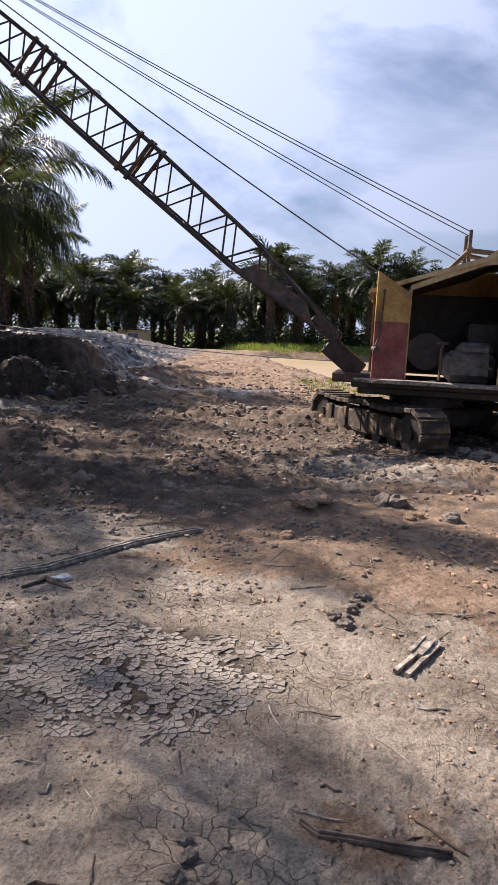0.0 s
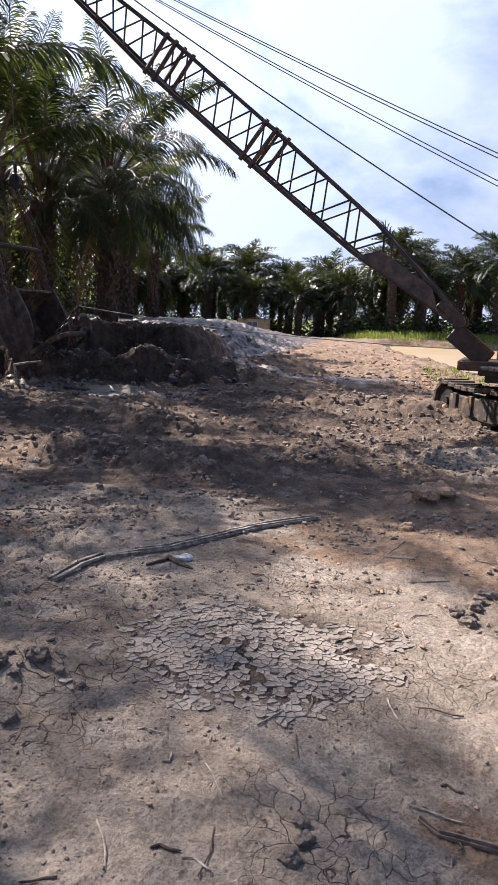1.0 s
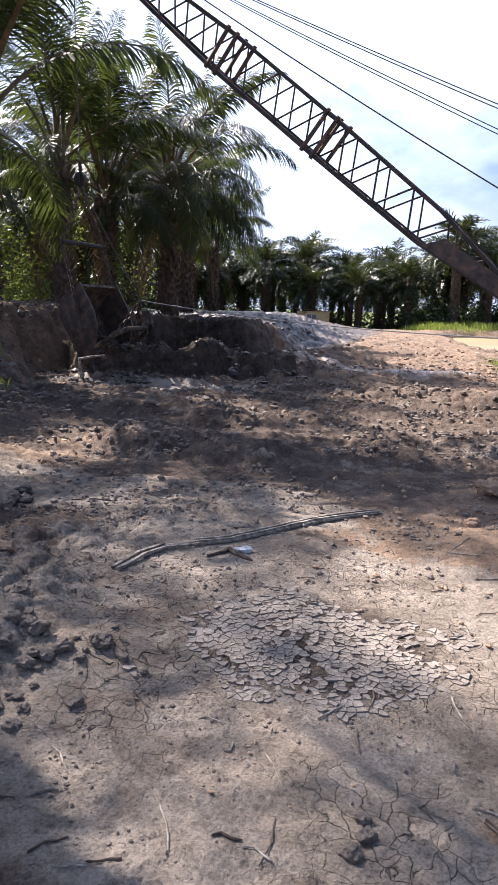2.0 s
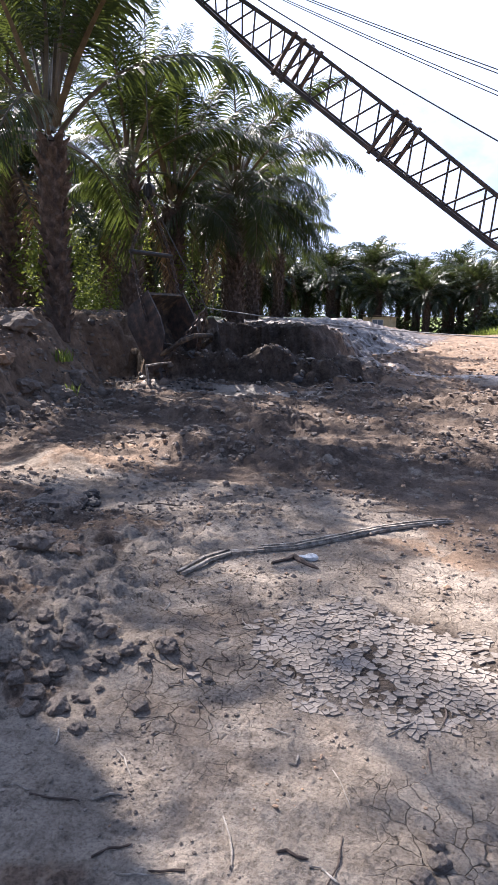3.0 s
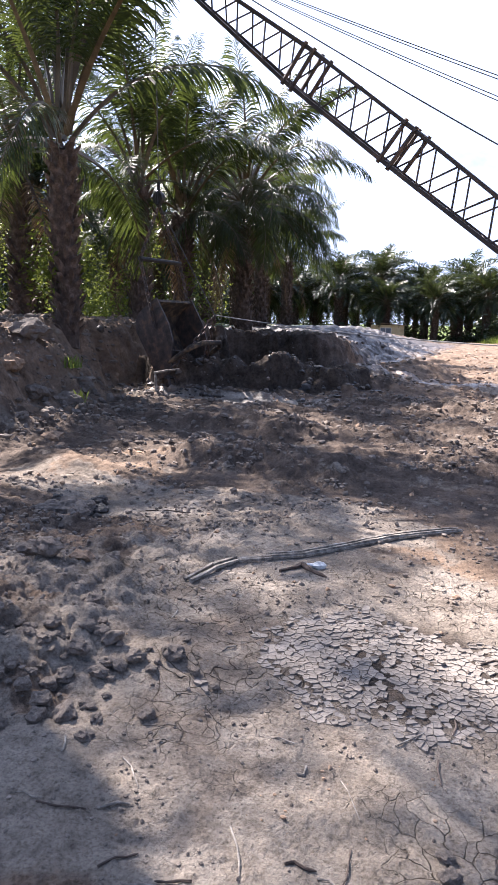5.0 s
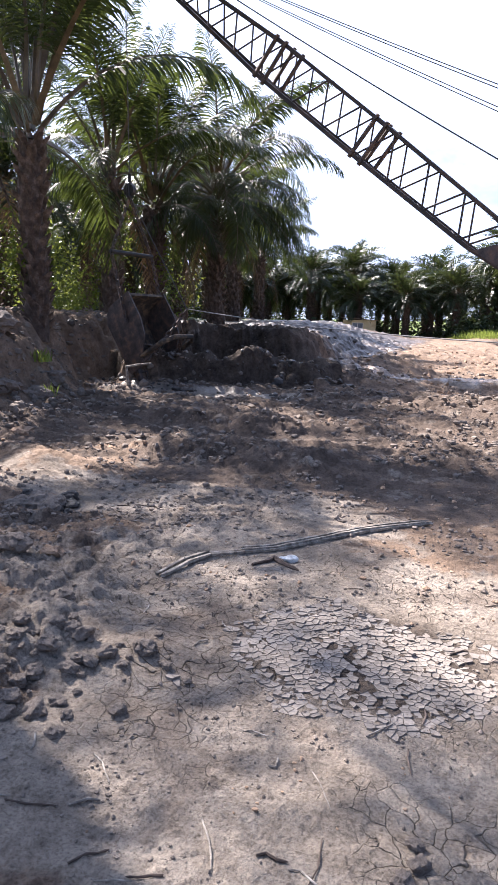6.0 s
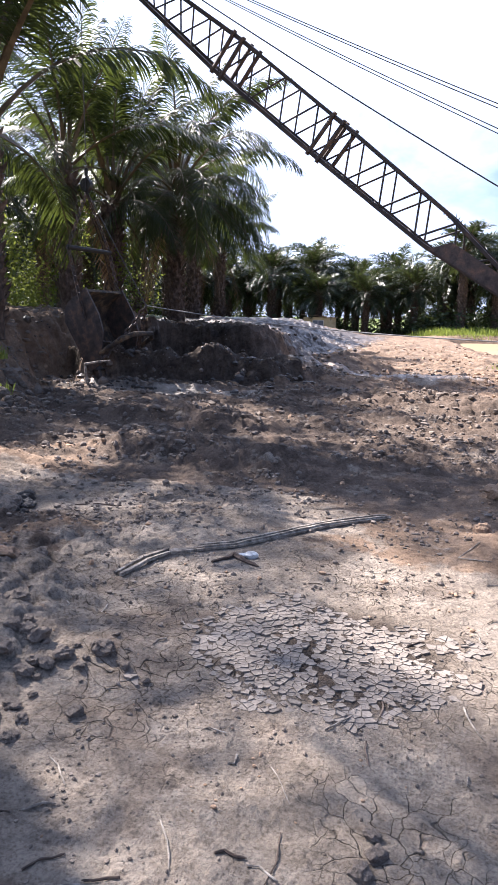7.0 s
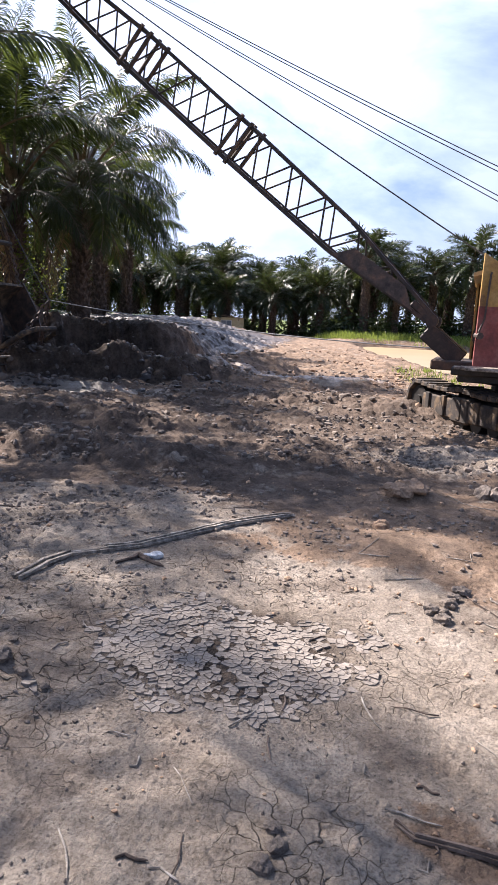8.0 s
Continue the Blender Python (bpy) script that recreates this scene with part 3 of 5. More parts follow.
def trunk_bmesh(tall, radius, rng, seg=14, stubs=True):
    """A palm trunk wrapped in the stubs of old leaf bases."""
    bm = bmesh.new()
    n = max(8, int(tall / 0.35))
    pts = [(0.05 * math.sin(k * 0.7), 0.05 * math.cos(k * 0.9), tall * k / n - 0.25) for k in range(n + 1)]
    bent(bm, pts, [radius * (1.18 - 0.3 * min(1, k / n * 3) + 0.18 * (k / n) ** 3) for k in range(n + 1)], seg)
    if stubs:
        z, turn = 0.0, 0.0
        while z < tall - 0.1:
            a = radians(turn)
            r = radius * 0.86
            p = Vector((math.cos(a) * r, math.sin(a) * r, z))
            out = Vector((math.cos(a), math.sin(a), 1.1)).normalized()
            side = Vector((-math.sin(a), math.cos(a), 0))
            ln, wd = rng.uniform(0.14, 0.3), rng.uniform(0.08, 0.13)
            inn = Vector((math.cos(a), math.sin(a), 0)) * -0.06
            vs = [bm.verts.new(q) for q in (p + side * wd + inn, p - side * wd + inn, p + out * ln - side * wd * 0.55, p + out * ln + side * wd * 0.55,
                                            p + Vector((0, 0, -0.14)) + side * wd * 0.4, p + out * ln * 0.9 + Vector((0, 0, -0.07)))]
            bm.faces.new((vs[0], vs[1], vs[2], vs[3]))
            bm.faces.new((vs[1], vs[4], vs[5], vs[2]))
            bm.faces.new((vs[4], vs[0], vs[3], vs[5]))
            bm.faces.new((vs[2], vs[5], vs[3]))
            z += 0.032
            turn += 137.5 + rng.uniform(-12, 12)
    return bm


prng = random.Random(11)
# fronds from the upright heart leaf to the hanging skirt
FROND_KINDS = []
for rise, droop, length in ((85, 30, 4.6), (76, 52, 5.2), (65, 72, 5.4), (50, 92, 5.3), (30, 100, 4.8), (4, 80, 4.2)):
    for v in range(2):
        FROND_KINDS.append(frond_mesh("frond", M_LEAF, M_RACHIS, length * prng.uniform(0.93, 1.07), rise + prng.uniform(-4, 4), droop + prng.uniform(-8, 8), 92, 1.0, 0.04, prng, bare=0.24, twist=prng.uniform(-0.25, 0.25), segs=3))
DEAD_FROND = frond_mesh("dead_frond", M_DEAD, M_BARK, 3.8, -40, 42, 40, 0.6, 0.04, prng, segs=2)
TRUNKS = {}


def near_palm(x, y, z, tall, radius, fronds, seed, turn, label, dead=2, upright=1.15, size=1.0, group="plantation palms"):
    """A palm whose fronds are parts of their own."""
    rng = random.Random(seed)
    palm = thing("oil_palm", label, "palm tree", pose(x, y, z, 0, 0, turn), group)
    rng.random()
    part("trunk", trunk_bmesh(tall, radius, rng), M_BARK, palm, "trunk wrapped in old leaf bases")
    for i in range(fronds):
        u = (i + rng.random() * 0.6) / fronds
        kind = min(5, int(u ** upright * 6)) * 2 + rng.randrange(2)
        fr = new("frond", FROND_KINDS[kind])
        fr.parent = palm
        a = i * 137.5 + rng.uniform(-14, 14)
        r = radius * (0.35 + 0.5 * u)
        s = size * rng.uniform(0.86, 1.1)
        fr.matrix_local = pose(r * math.cos(radians(a)), r * math.sin(radians(a)), tall - 0.15 + 0.55 * (1 - u), rng.uniform(-16, 16), rng.uniform(-7, 7), a) @ Matrix.Scale(s, 4)
    for i in range(dead):
        fr = new("dead_frond", DEAD_FROND)
        fr.parent = palm
        a = rng.uniform(0, 360)
        fr.matrix_local = pose(radius * math.cos(radians(a)), radius * math.sin(radians(a)), tall - 0.4, 0, rng.uniform(-5, 25), a) @ Matrix.Scale(rng.uniform(0.75, 1.0), 4)
    return palm


def far_palm(seed, tall, radius, fronds=38):
    """A palm seen from afar: a trunk and one crown of coarser fronds."""
    rng = random.Random(seed)
    palm = thing("oil_palm", "dark green oil palm at the far edge of the clearing", "palm tree", group="plantation palms")
    part("trunk", trunk_bmesh(tall, radius, rng, 8, True), M_BARK, palm)
    verts, faces, mats = [], [], []
    for i in range(fronds):
        u = (i + rng.random() * 0.6) / fronds
        rise = 82 - 106 * u ** 0.9 + rng.uniform(-8, 8)
        v, f, m = frond_geometry(rng.uniform(2.9, 3.7), rise, rng.uniform(44, 90), 34, 0.85, 0.11, rng, twist=rng.uniform(-0.25, 0.25), segs=2, lift=(-0.75, 0.1))
        t = pose(0, 0, tall - 0.1 + 0.5 * (1 - u), rng.uniform(-14, 14), 0, i * 137.5 + rng.uniform(-15, 15))
        b = len(verts)
        verts += [t @ q for q in v]
        faces += [tuple(b + k for k in q) for q in f]
        mats += m
    me = mesh_of("crown", verts, faces, [M_FARLEAF, M_RACHIS])
    me.polygons.foreach_set("material_index", mats)
    new("crown", me).parent = palm
    return palm


# the row on the bank, nearest palms first
BANK_LABEL = "tall oil palm on the clay bank, shaggy trunk"
# the last two are unseen, placed and sized to shade the foreground
for k, (x, y, tall, radius, fronds, turn) in enumerate((
        (-8.38, 11.34, 3.7, 0.24, 20, 124), (-9.95, 16.9, 3.8, 0.25, 16, 296.7), (-9.58, 18.8, 3.5, 0.27, 20, 230), (-11.6, 13.9, 4.0, 0.23, 13, 141),
        (-8.6, 21.4, 4.2, 0.27, 50, 10), (-11.5, 30.9, 4.4, 0.3, 30, 80), (-15.8, 19.5, 4.3, 0.3, 18, 200), (-13.1, 39.9, 4.3, 0.3, 30, 130), (-14.5, 25.0, 4.2, 0.3, 20, 250),
        (-6.8, 5.0, 9.4, 0.26, 28, 293), (-12.2, 9.6, 5.5, 0.26, 14, 75))):
    near_palm(x, y, ground_z(x, y) - 0.05, tall, radius, fronds, 100 + k, turn, BANK_LABEL, 0 if k == 0 else 3 if k < 5 else 1, 1.8 if k == 0 else 1.7 if k in (1, 2) else 0.42 if k == 4 else 1.3, (0.98, 0.78, 0.78, 0.78, 0.9)[k] if k < 5 else 0.84)

FAR_KINDS = [far_palm(300 + k, t, 0.33) for k, t in enumerate((5.6, 5.0, 6.1, 4.6, 5.3))]
spots = []
frng = random.Random(5)
for row, y0 in enumerate((69.0, 73.5, 79.0, 86.0, 95.0, 106.0)):
    x = -52.0 + row * 1.7
    while x < 50:
        spots.append((x + frng.uniform(-1.3, 1.3), y0 + frng.uniform(-1.5, 1.5) + max(0, x - 8) * 0.05))
        x += frng.uniform(4.0, 5.8)
for row in range(3):
    for k in range(5):
        y = 35 + 7.2 * k + frng.uniform(-1.2, 1.2)
        spots.append((np.interp(y, [30, 45, 62, 72], [-15.5, -18.0, -23.0, -28.0]) - row * 7.0 + frng.uniform(-1, 1), y))
for row in range(3):
    for k in range(4):
        spots.append((-15.5 - 5.0 * row - 0.12 * k * k + frng.uniform(-0.9, 0.9), 13.5 + 6.2 * k + 2.2 * (row % 2) + frng.uniform(-0.9, 0.9)))
for i, (x, y) in enumerate(spots):
    kind = FAR_KINDS[frng.randrange(5)]
    s = frng.uniform(0.95, 1.25) if y > 34 else frng.uniform(0.66, 0.8)
    m = pose(x, y, ground_z(x, y) - 0.05, 0, 0, frng.uniform(0, 360))
    if i < 5:
        FAR_KINDS[i].matrix_world = m
    else:
        copy_thing(kind, m).scale = (s, s, s)


# ---- the dragline excavator ----
SLEW, CRANE = 78.5, Vector((3.12, 11.48, 0.0))
TRACK_TURN = 22.9
crane = thing("dragline_excavator", "old yellow and red dragline excavator on muddy crawler tracks", "excavator", pose(*CRANE))
turret = pose(0, 0, 0, 0, 0, SLEW)


def crane_part(name, bm, mat, parent=None, label="", turned=True, smooth=False):
    ob = part(name, bm, mat, parent or crane, label, smooth)
    if turned and parent is None:
        ob.matrix_local = turret
    return ob


def crawler(side):
    """One crawler: side frame, wheels and a belt of shoes, sagging over the top."""
    base = pose(0, 0, 0, 0, 0, TRACK_TURN) @ pose(side * 1.08, 0, 0)
    half, rad, wide = 1.32, 0.33, 0.52
    bm = bmesh.new()
    box(bm, (0, 0, 0.36), (0.44, 2.4, 0.34), bevel=0.03)
    box(bm, (0, 0, 0.36), (0.48, 0.5, 0.4), bevel=0.03)
    for k in range(-2, 3):
        box(bm, (side * 0.23, k * 0.48, 0.38), (0.05, 0.12, 0.34), bevel=0.01)
    fr = crane_part("track_frame", bm, M_MUDDY, None, "track frame caked with yellow mud", False)
    fr.matrix_local = base
    for y in (-half, half):
        bm = bmesh.new()
        tube(bm, (-0.2, y, rad + 0.02), (0.2, y, rad + 0.02), rad - 0.05, seg=20)
        tube(bm, (-0.24, y, rad + 0.02), (0.24, y, rad + 0.02), 0.11, seg=12)
        w = crane_part("sprocket" if y < 0 else "idler_wheel", bm, M_DARK, None, "", False)
        w.matrix_local = base
    for k in range(5):
        bm = bmesh.new()
        y = -0.88 + 0.44 * k
        tube(bm, (-0.19, y, 0.2), (0.19, y, 0.2), 0.14, seg=14)
        w = crane_part("track_roller", bm, M_DARK, None, "", False)
        w.matrix_local = base
    # shoes round the loop
    bm = bmesh.new()
    box(bm, (0, 0, 0), (wide, 0.222, 0.075), bevel=0.012)
    box(bm, (0, 0.07, 0.035), (wide * 0.96, 0.035, 0.05), bevel=0.01)
    box(bm, (0, 0, -0.035), (0.14, 0.12, 0.05), bevel=0.01)
    shoe = finish(bm, "track_shoe", M_MUDDY)
    loop = 4 * half + 2 * math.pi * rad
    n = 34
    for k in range(n):
        s = loop * k / n
        if s < 2 * half:
            p, a = (-half + s, 0.035), 180
        elif s < 2 * half + math.pi * rad:
            u = (s - 2 * half) / rad
            p, a = (half + rad * math.sin(u), 0.035 + rad - rad * math.cos(u)), 180 + math.degrees(u)
        elif s < 4 * half + math.pi * rad:
            u = s - 2 * half - math.pi * rad
            sag = 0.05 * abs(math.sin(math.pi * u / (2 * half) * 2))
            p, a = (half - u, 0.035 + 2 * rad - sag), 0
        else:
            u = (s - 4 * half - math.pi * rad) / rad
            p, a = (-half - rad * math.sin(u), 0.035 + rad + rad * math.cos(u)), math.degrees(u)
        ob = new("track_shoe", shoe)
        ob.parent = crane
        ob.matrix_local = base @ pose(0, p[0], p[1], a, 0, 0) @ pose(0, 0, 0, 0, 0, 0)


crawler(-1)
crawler(1)
bm = bmesh.new()
box(bm, (0, 0, 0.48), (1.9, 1.3, 0.34), pose(0, 0, 0, 0, 0, TRACK_TURN), 0.04)
tube(bm, (0, 0, 0.6), (0, 0, 0.80), 0.62, seg=28)
crane_part("car_body", bm, M_DARK, None, "", False)
bm = bmesh.new()
tube(bm, (0, 0, 0.78), (0, 0, 0.98), 0.78, seg=32)
for k in range(28):
    a = 2 * math.pi * k / 28
    box(bm, (0.8 * math.cos(a), 0.8 * math.sin(a), 0.84), (0.08, 0.06, 0.1), pose(0, 0, 0, 0, 0, math.degrees(a)))
crane_part("slew_ring", bm, M_DARK)

XL, XR, YF, YR, ZD, ZR, ZE = -1.32, 1.25, 0.45, -1.75, 1.10, 3.18, 2.58
# deck: worn planks and a steel frame
bm = bmesh.new()
box(bm, (-0.05, -0.3, 1.01), (2.35, 3.1, 0.12), bevel=0.02)
box(bm, (-1.0, -0.3, 0.92), (0.14, 2.9, 0.16), bevel=0.02)
box(bm, (1.0, -0.3, 0.92), (0.14, 2.9, 0.16), bevel=0.02)
crane_part("deck_frame", bm, M_DARK)
for k, (x0, y0, y1) in enumerate(((-1.52, -1.2, 1.05), (-1.34, -1.6, 1.2), (-1.16, -1.6, 1.12))):
    bm = bmesh.new()
    box(bm, (x0, (y0 + y1) / 2, 1.075), (0.165, y1 - y0, 0.045), bevel=0.008)
    crane_part("deck_plank", bm, M_WOOD, None, "weathered deck plank")


def wall_sheet(name, outline, axis, at, thick, mat, label="", parent=None):
    """A wall sheet: outline in (along, z); axis 'x' stands across x at that place, 'y' across y."""
    bm = bmesh.new()
    if axis == "x":
        m = Matrix(((0, 0, 1, at), (1, 0, 0, 0), (0, 1, 0, 0), (0, 0, 0, 1)))
    else:
        m = Matrix(((1, 0, 0, 0), (0, 0, 1, at), (0, 1, 0, 0), (0, 0, 0, 1)))
    plate(bm, outline, thick, m)
    return crane_part(name, bm, mat, parent, label)


ZM = 1.98  # where red meets yellow
# near side: a solid rear panel, the wide opening in front of it
wall_sheet("side_panel", [(-1.45, ZM), (-0.98, ZM), (-0.98, 2.98), (-1.45, 3.02)], "x", XL, 0.03, M_YELLOW, "yellow side panel")
wall_sheet("side_panel", [(-1.45, ZD), (-0.98, ZD), (-0.98, ZM), (-1.45, ZM)], "x", XL, 0.03, M_RED, "red side panel")
wall_sheet("side_panel", [(-0.98, 2.90), (-0.6, 2.86), (YF, 2.46), (YF, 2.54), (-0.6, 2.98), (-1.45, 3.14), (-1.45, 3.02), (-0.98, 2.98)], "x", XL, 0.03, M_CREAM, "faded cream lintel")
wall_sheet("side_panel", [(YR, ZD), (-1.475, ZD), (-1.475, ZM), (YR, ZM)], "x", XL + 0.10, 0.03, M_RED)
wall_sheet("side_panel", [(YR, ZM), (-1.475, ZM), (-1.475, 3.02), (YR, 3.02)], "x", XL + 0.10, 0.03, M_YELLOW)
bm = bmesh.new()
box(bm, (XL + 0.04, YF, 1.8), (0.06, 0.06, 1.36), bevel=0.008)
crane_part("door_post", bm, M_CREAM)
bm = bmesh.new()
box(bm, (XL + 0.06, -0.955, 2.0), (0.05, 0.05, 1.8), bevel=0.008)
crane_part("door_post", bm, M_CREAM)
bm = bmesh.new()
box(bm, (XL + 0.06, -1.46, 2.05), (0.07, 0.05, 1.9), bevel=0.008)
crane_part("door_post", bm, M_CREAM)
# far side and front
wall_sheet("side_wall", [(YR, ZD), (YF + 0.6, ZD), (YF + 0.6, ZM), (YR, ZM)], "x", XR, 0.03, M_RED)
wall_sheet("side_wall", [(YR, ZM), (YF + 0.6, ZM), (YF + 0.6, 2.46), (-0.6, 2.98), (YR, 3.02)], "x", XR, 0.03, M_YELLOW)
wall_sheet("front_wall", [(0.35, ZD), (XR, ZD), (XR, 2.44), (0.35, 2.44)], "y", YF + 0.55, 0.03, M_YELLOW)
# rear: three upright panels with dark gaps and a grab rail
xs = [(-1.20, -0.80), (-0.64, -0.02), (0.0, 0.62), (0.64, XR)]
for a, b in xs:
    out = 0.0 if a < -1 else 0.10
    wall_sheet("rear_panel", [(a, ZD), (b, ZD), (b, ZM), (a, ZM)], "y", YR - out, 0.03, M_RED, "red rear panel")
    wall_sheet("rear_panel", [(a, ZM), (b, ZM), (b, 2.96), (a, 2.96)], "y", YR - out, 0.03, M_YELLOW, "yellow rear panel")
bm = bmesh.new()
box(bm, (-0.72, YR + 0.06, 2.02), (0.2, 0.04, 1.84))
crane_part("rear_recess", bm, M_DARK)
bm = bmesh.new()
bent(bm, [(-0.88, YR - 0.02, 2.0), (-0.88, YR - 0.08, 2.05), (-0.88, YR - 0.08, 2.6), (-0.88, YR - 0.02, 2.66)], 0.012)
crane_part("grab_rail", bm, M_YELLOW)
for z in (2.28, 2.36):
    bm = bmesh.new()
    tube(bm, (-0.80, YR - 0.06, z), (-0.60, YR - 0.12, z - 0.04), 0.035, seg=10)
    crane_part("hinge", bm, M_STEEL)
bm = bmesh.new()
tube(bm, (-0.72, YR - 0.03, 1.94), (-0.66, YR - 0.05, 2.06), 0.016)
box(bm, (-0.715, YR - 0.02, 2.05), (0.11, 0.01, 0.022))
crane_part("painted_mark", bm, M_WHITE, None, "white painted mark")
# roof: chamfered sheet
bm = bmesh.new()
prof = [(YF + 0.62, 2.46), (-0.6, 2.98), (-0.85, 3.17), (-1.75, 3.24), (YR - 0.15, 3.02), (YR - 0.15, 2.96), (-1.72, 3.17), (-0.9, 3.10), (-0.62, 2.91), (YF + 0.62, 2.40)]
plate(bm, prof, XR - XL + 0.06, Matrix(((0, 0, 1, XL - 0.03), (1, 0, 0, 0), (0, 1, 0, 0), (0, 0, 0, 1))))
crane_part("roof", bm, M_CREAM, None, "faded cream sheet roof, chamfered")
wall_sheet("roof_gable", [(-1.75, 3.02), (-0.75, 3.02), (-0.9, 3.12), (-1.72, 3.19)], "x", XL + 0.005, 0.02, M_CREAM)
bm = bmesh.new()
bent(bm, [(-1.0, YR + 0.25, 3.2), (-1.0, YR + 0.25, 3.32), (0.9, YR + 0.25, 3.32), (0.9, YR + 0.25, 3.2)], 0.014)
crane_part("roof_rail", bm, M_STEEL)
# green counterweight beam under the rear
bm = bmesh.new()
box(bm, (0.05, YR - 0.22, 0.98), (2.5, 0.42, 0.30), bevel=0.025)
beam = crane_part("counterweight", bm, M_GREEN, None, "chipped green counterweight beam")
for x in (-0.6, 0.5):
    bm = bmesh.new()
    tube(bm, (x, YR - 0.42, 0.97), (x, YR - 0.45, 0.97), 0.05, seg=12)
    b = part("bolt", bm, M_DARK, beam)
# open side door, hinged at the front post and swung out
DOOR = pose(XL - 0.01, YF, 0) @ pose(0, 0, 0, 0, 0, 112)
for nm, out, mt in (("door", [(0, ZD + 0.02), (0.54, ZD + 0.02), (0.54, ZM), (0, ZM)], M_RED), ("door", [(0, ZM), (0.54, ZM), (0.54, 2.72), (0, 2.42)], M_YELLOW)):
    bm = bmesh.new()
    plate(bm, out, 0.03, DOOR @ Matrix(((1, 0, 0, 0), (0, 0, 1, 0), (0, 1, 0, 0), (0, 0, 0, 1))))
    door = crane_part("side_door", bm, mt, None, "open sheet-metal door, yellow over red")
bm = bmesh.new()
for dy in (-0.03, 0.05):
    bent(bm, [DOOR @ Vector(q) for q in ((0.42, dy, 2.45), (0.44, dy + 0.02, 2.42), (0.46, dy + 0.02, 1.8), (0.52, dy + 0.01, 1.62))], 0.014)
tube(bm, DOOR @ Vector((0.5, -0.06, 1.56)), DOOR @ Vector((0.5, 0.09, 1.56)), 0.05, seg=10)
crane_part("door_latch", bm, M_STEEL)
# engine and winch inside
bm = bmesh.new()
box(bm, (-0.75, -0.55, 1.35), (0.5, 0.8, 0.5), bevel=0.12)
box(bm, (-0.78, -0.62, 1.62), (0.34, 0.55, 0.22), bevel=0.08)
box(bm, (-1.01, -0.55, 1.42), (0.03, 0.7, 0.04), pose(0, 0, 0, 14), 0.01)
engine = crane_part("engine_cover", bm, M_ENGINE, None, "rounded grey engine cover")
bm = bmesh.new()
bent(bm, [(-1.02, -0.1, 1.12), (-1.02, -0.1, 1.62), (-1.02, -0.14, 1.68)], 0.02)
tube(bm, (-1.02, -0.2, 1.7), (-1.02, -0.02, 1.7), 0.022)
crane_part("control_lever", bm, M_STEEL)
for y, r in ((0.1, 0.3), (0.75, 0.26)):
    bm = bmesh.new()
    tube(bm, (-0.5, y, 1.55), (0.7, y, 1.55), r * 0.7, seg=18)
    for x in (-0.5, 0.1, 0.7):
        tube(bm, (x - 0.03, y, 1.55), (x + 0.03, y, 1.55), r, seg=20)
    crane_part("winch_drum", bm, M_DARK)
bm = bmesh.new()
box(bm, (0.1, -1.0, 1.6), (1.2, 0.9, 0.95), bevel=0.05)
crane_part("engine_block", bm, M_DARK)
# black sheets added along the walls to stand in for the cab's inner shade
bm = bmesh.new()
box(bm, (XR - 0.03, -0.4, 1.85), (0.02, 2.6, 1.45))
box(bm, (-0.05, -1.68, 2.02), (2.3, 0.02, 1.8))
crane_part("inner_lining", bm, M_DARK, None, "black panels standing in for shade inside the cab")
# another black sheet, painted shade below the roof
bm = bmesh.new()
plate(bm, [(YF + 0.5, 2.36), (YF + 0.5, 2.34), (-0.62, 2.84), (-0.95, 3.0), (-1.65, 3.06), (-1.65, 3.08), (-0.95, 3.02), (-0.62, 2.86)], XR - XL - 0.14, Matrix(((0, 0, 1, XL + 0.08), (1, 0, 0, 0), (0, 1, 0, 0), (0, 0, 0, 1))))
crane_part("roof_lining", bm, M_DARK, None, "black sheet standing in for shade under the roof")

# boom: four tapering chords with lacing, heavy frames at the joints
ELEV, LB, FOOT = 38.64, 11.74, Vector((0, 1.65, 1.75))
u_ax = Vector((0, math.cos(radians(ELEV)), math.sin(radians(ELEV))))
n_ax = Vector((0, -math.sin(radians(ELEV)), math.cos(radians(ELEV))))
x_ax = Vector((1, 0, 0))


def boom_at(s, sx, sn):
    """A point of the boom: s along it, sx and sn the chord's signs."""
    w = np.interp(s, [0, 0.1, 0.39, 0.62, 1.0], [0.46, 0.40, 0.34, 0.34, 0.17])
    h = np.interp(s, [0, 0.18, 0.39, 0.62, 1.0], [0.06, 0.30, 0.34, 0.34, 0.12])
    return FOOT + u_ax * (s * LB) + x_ax * (sx * w) + n_ax * (sn * h)


for sx in (-1, 1):
    for sn in (-1, 1):
        bm = bmesh.new()
        marks = [0, 0.18, 0.39, 0.62, 0.99]
        for a, b in zip(marks, marks[1:]):
            p, q = boom_at(a, sx, sn), boom_at(b, sx, sn)
            d = (q - p)
            box(bm, (p + q) / 2, (0.07 if sn < 0 else 0.06, 0.07 if sn < 0 else 0.06, d.length), d.to_track_quat("Z", "Y").to_matrix().to_4x4(), 0.006)
        crane_part("boom_chord", bm, M_BOOM)
BAYS = [0.06 + 0.93 * k / 27 for k in range(28)]
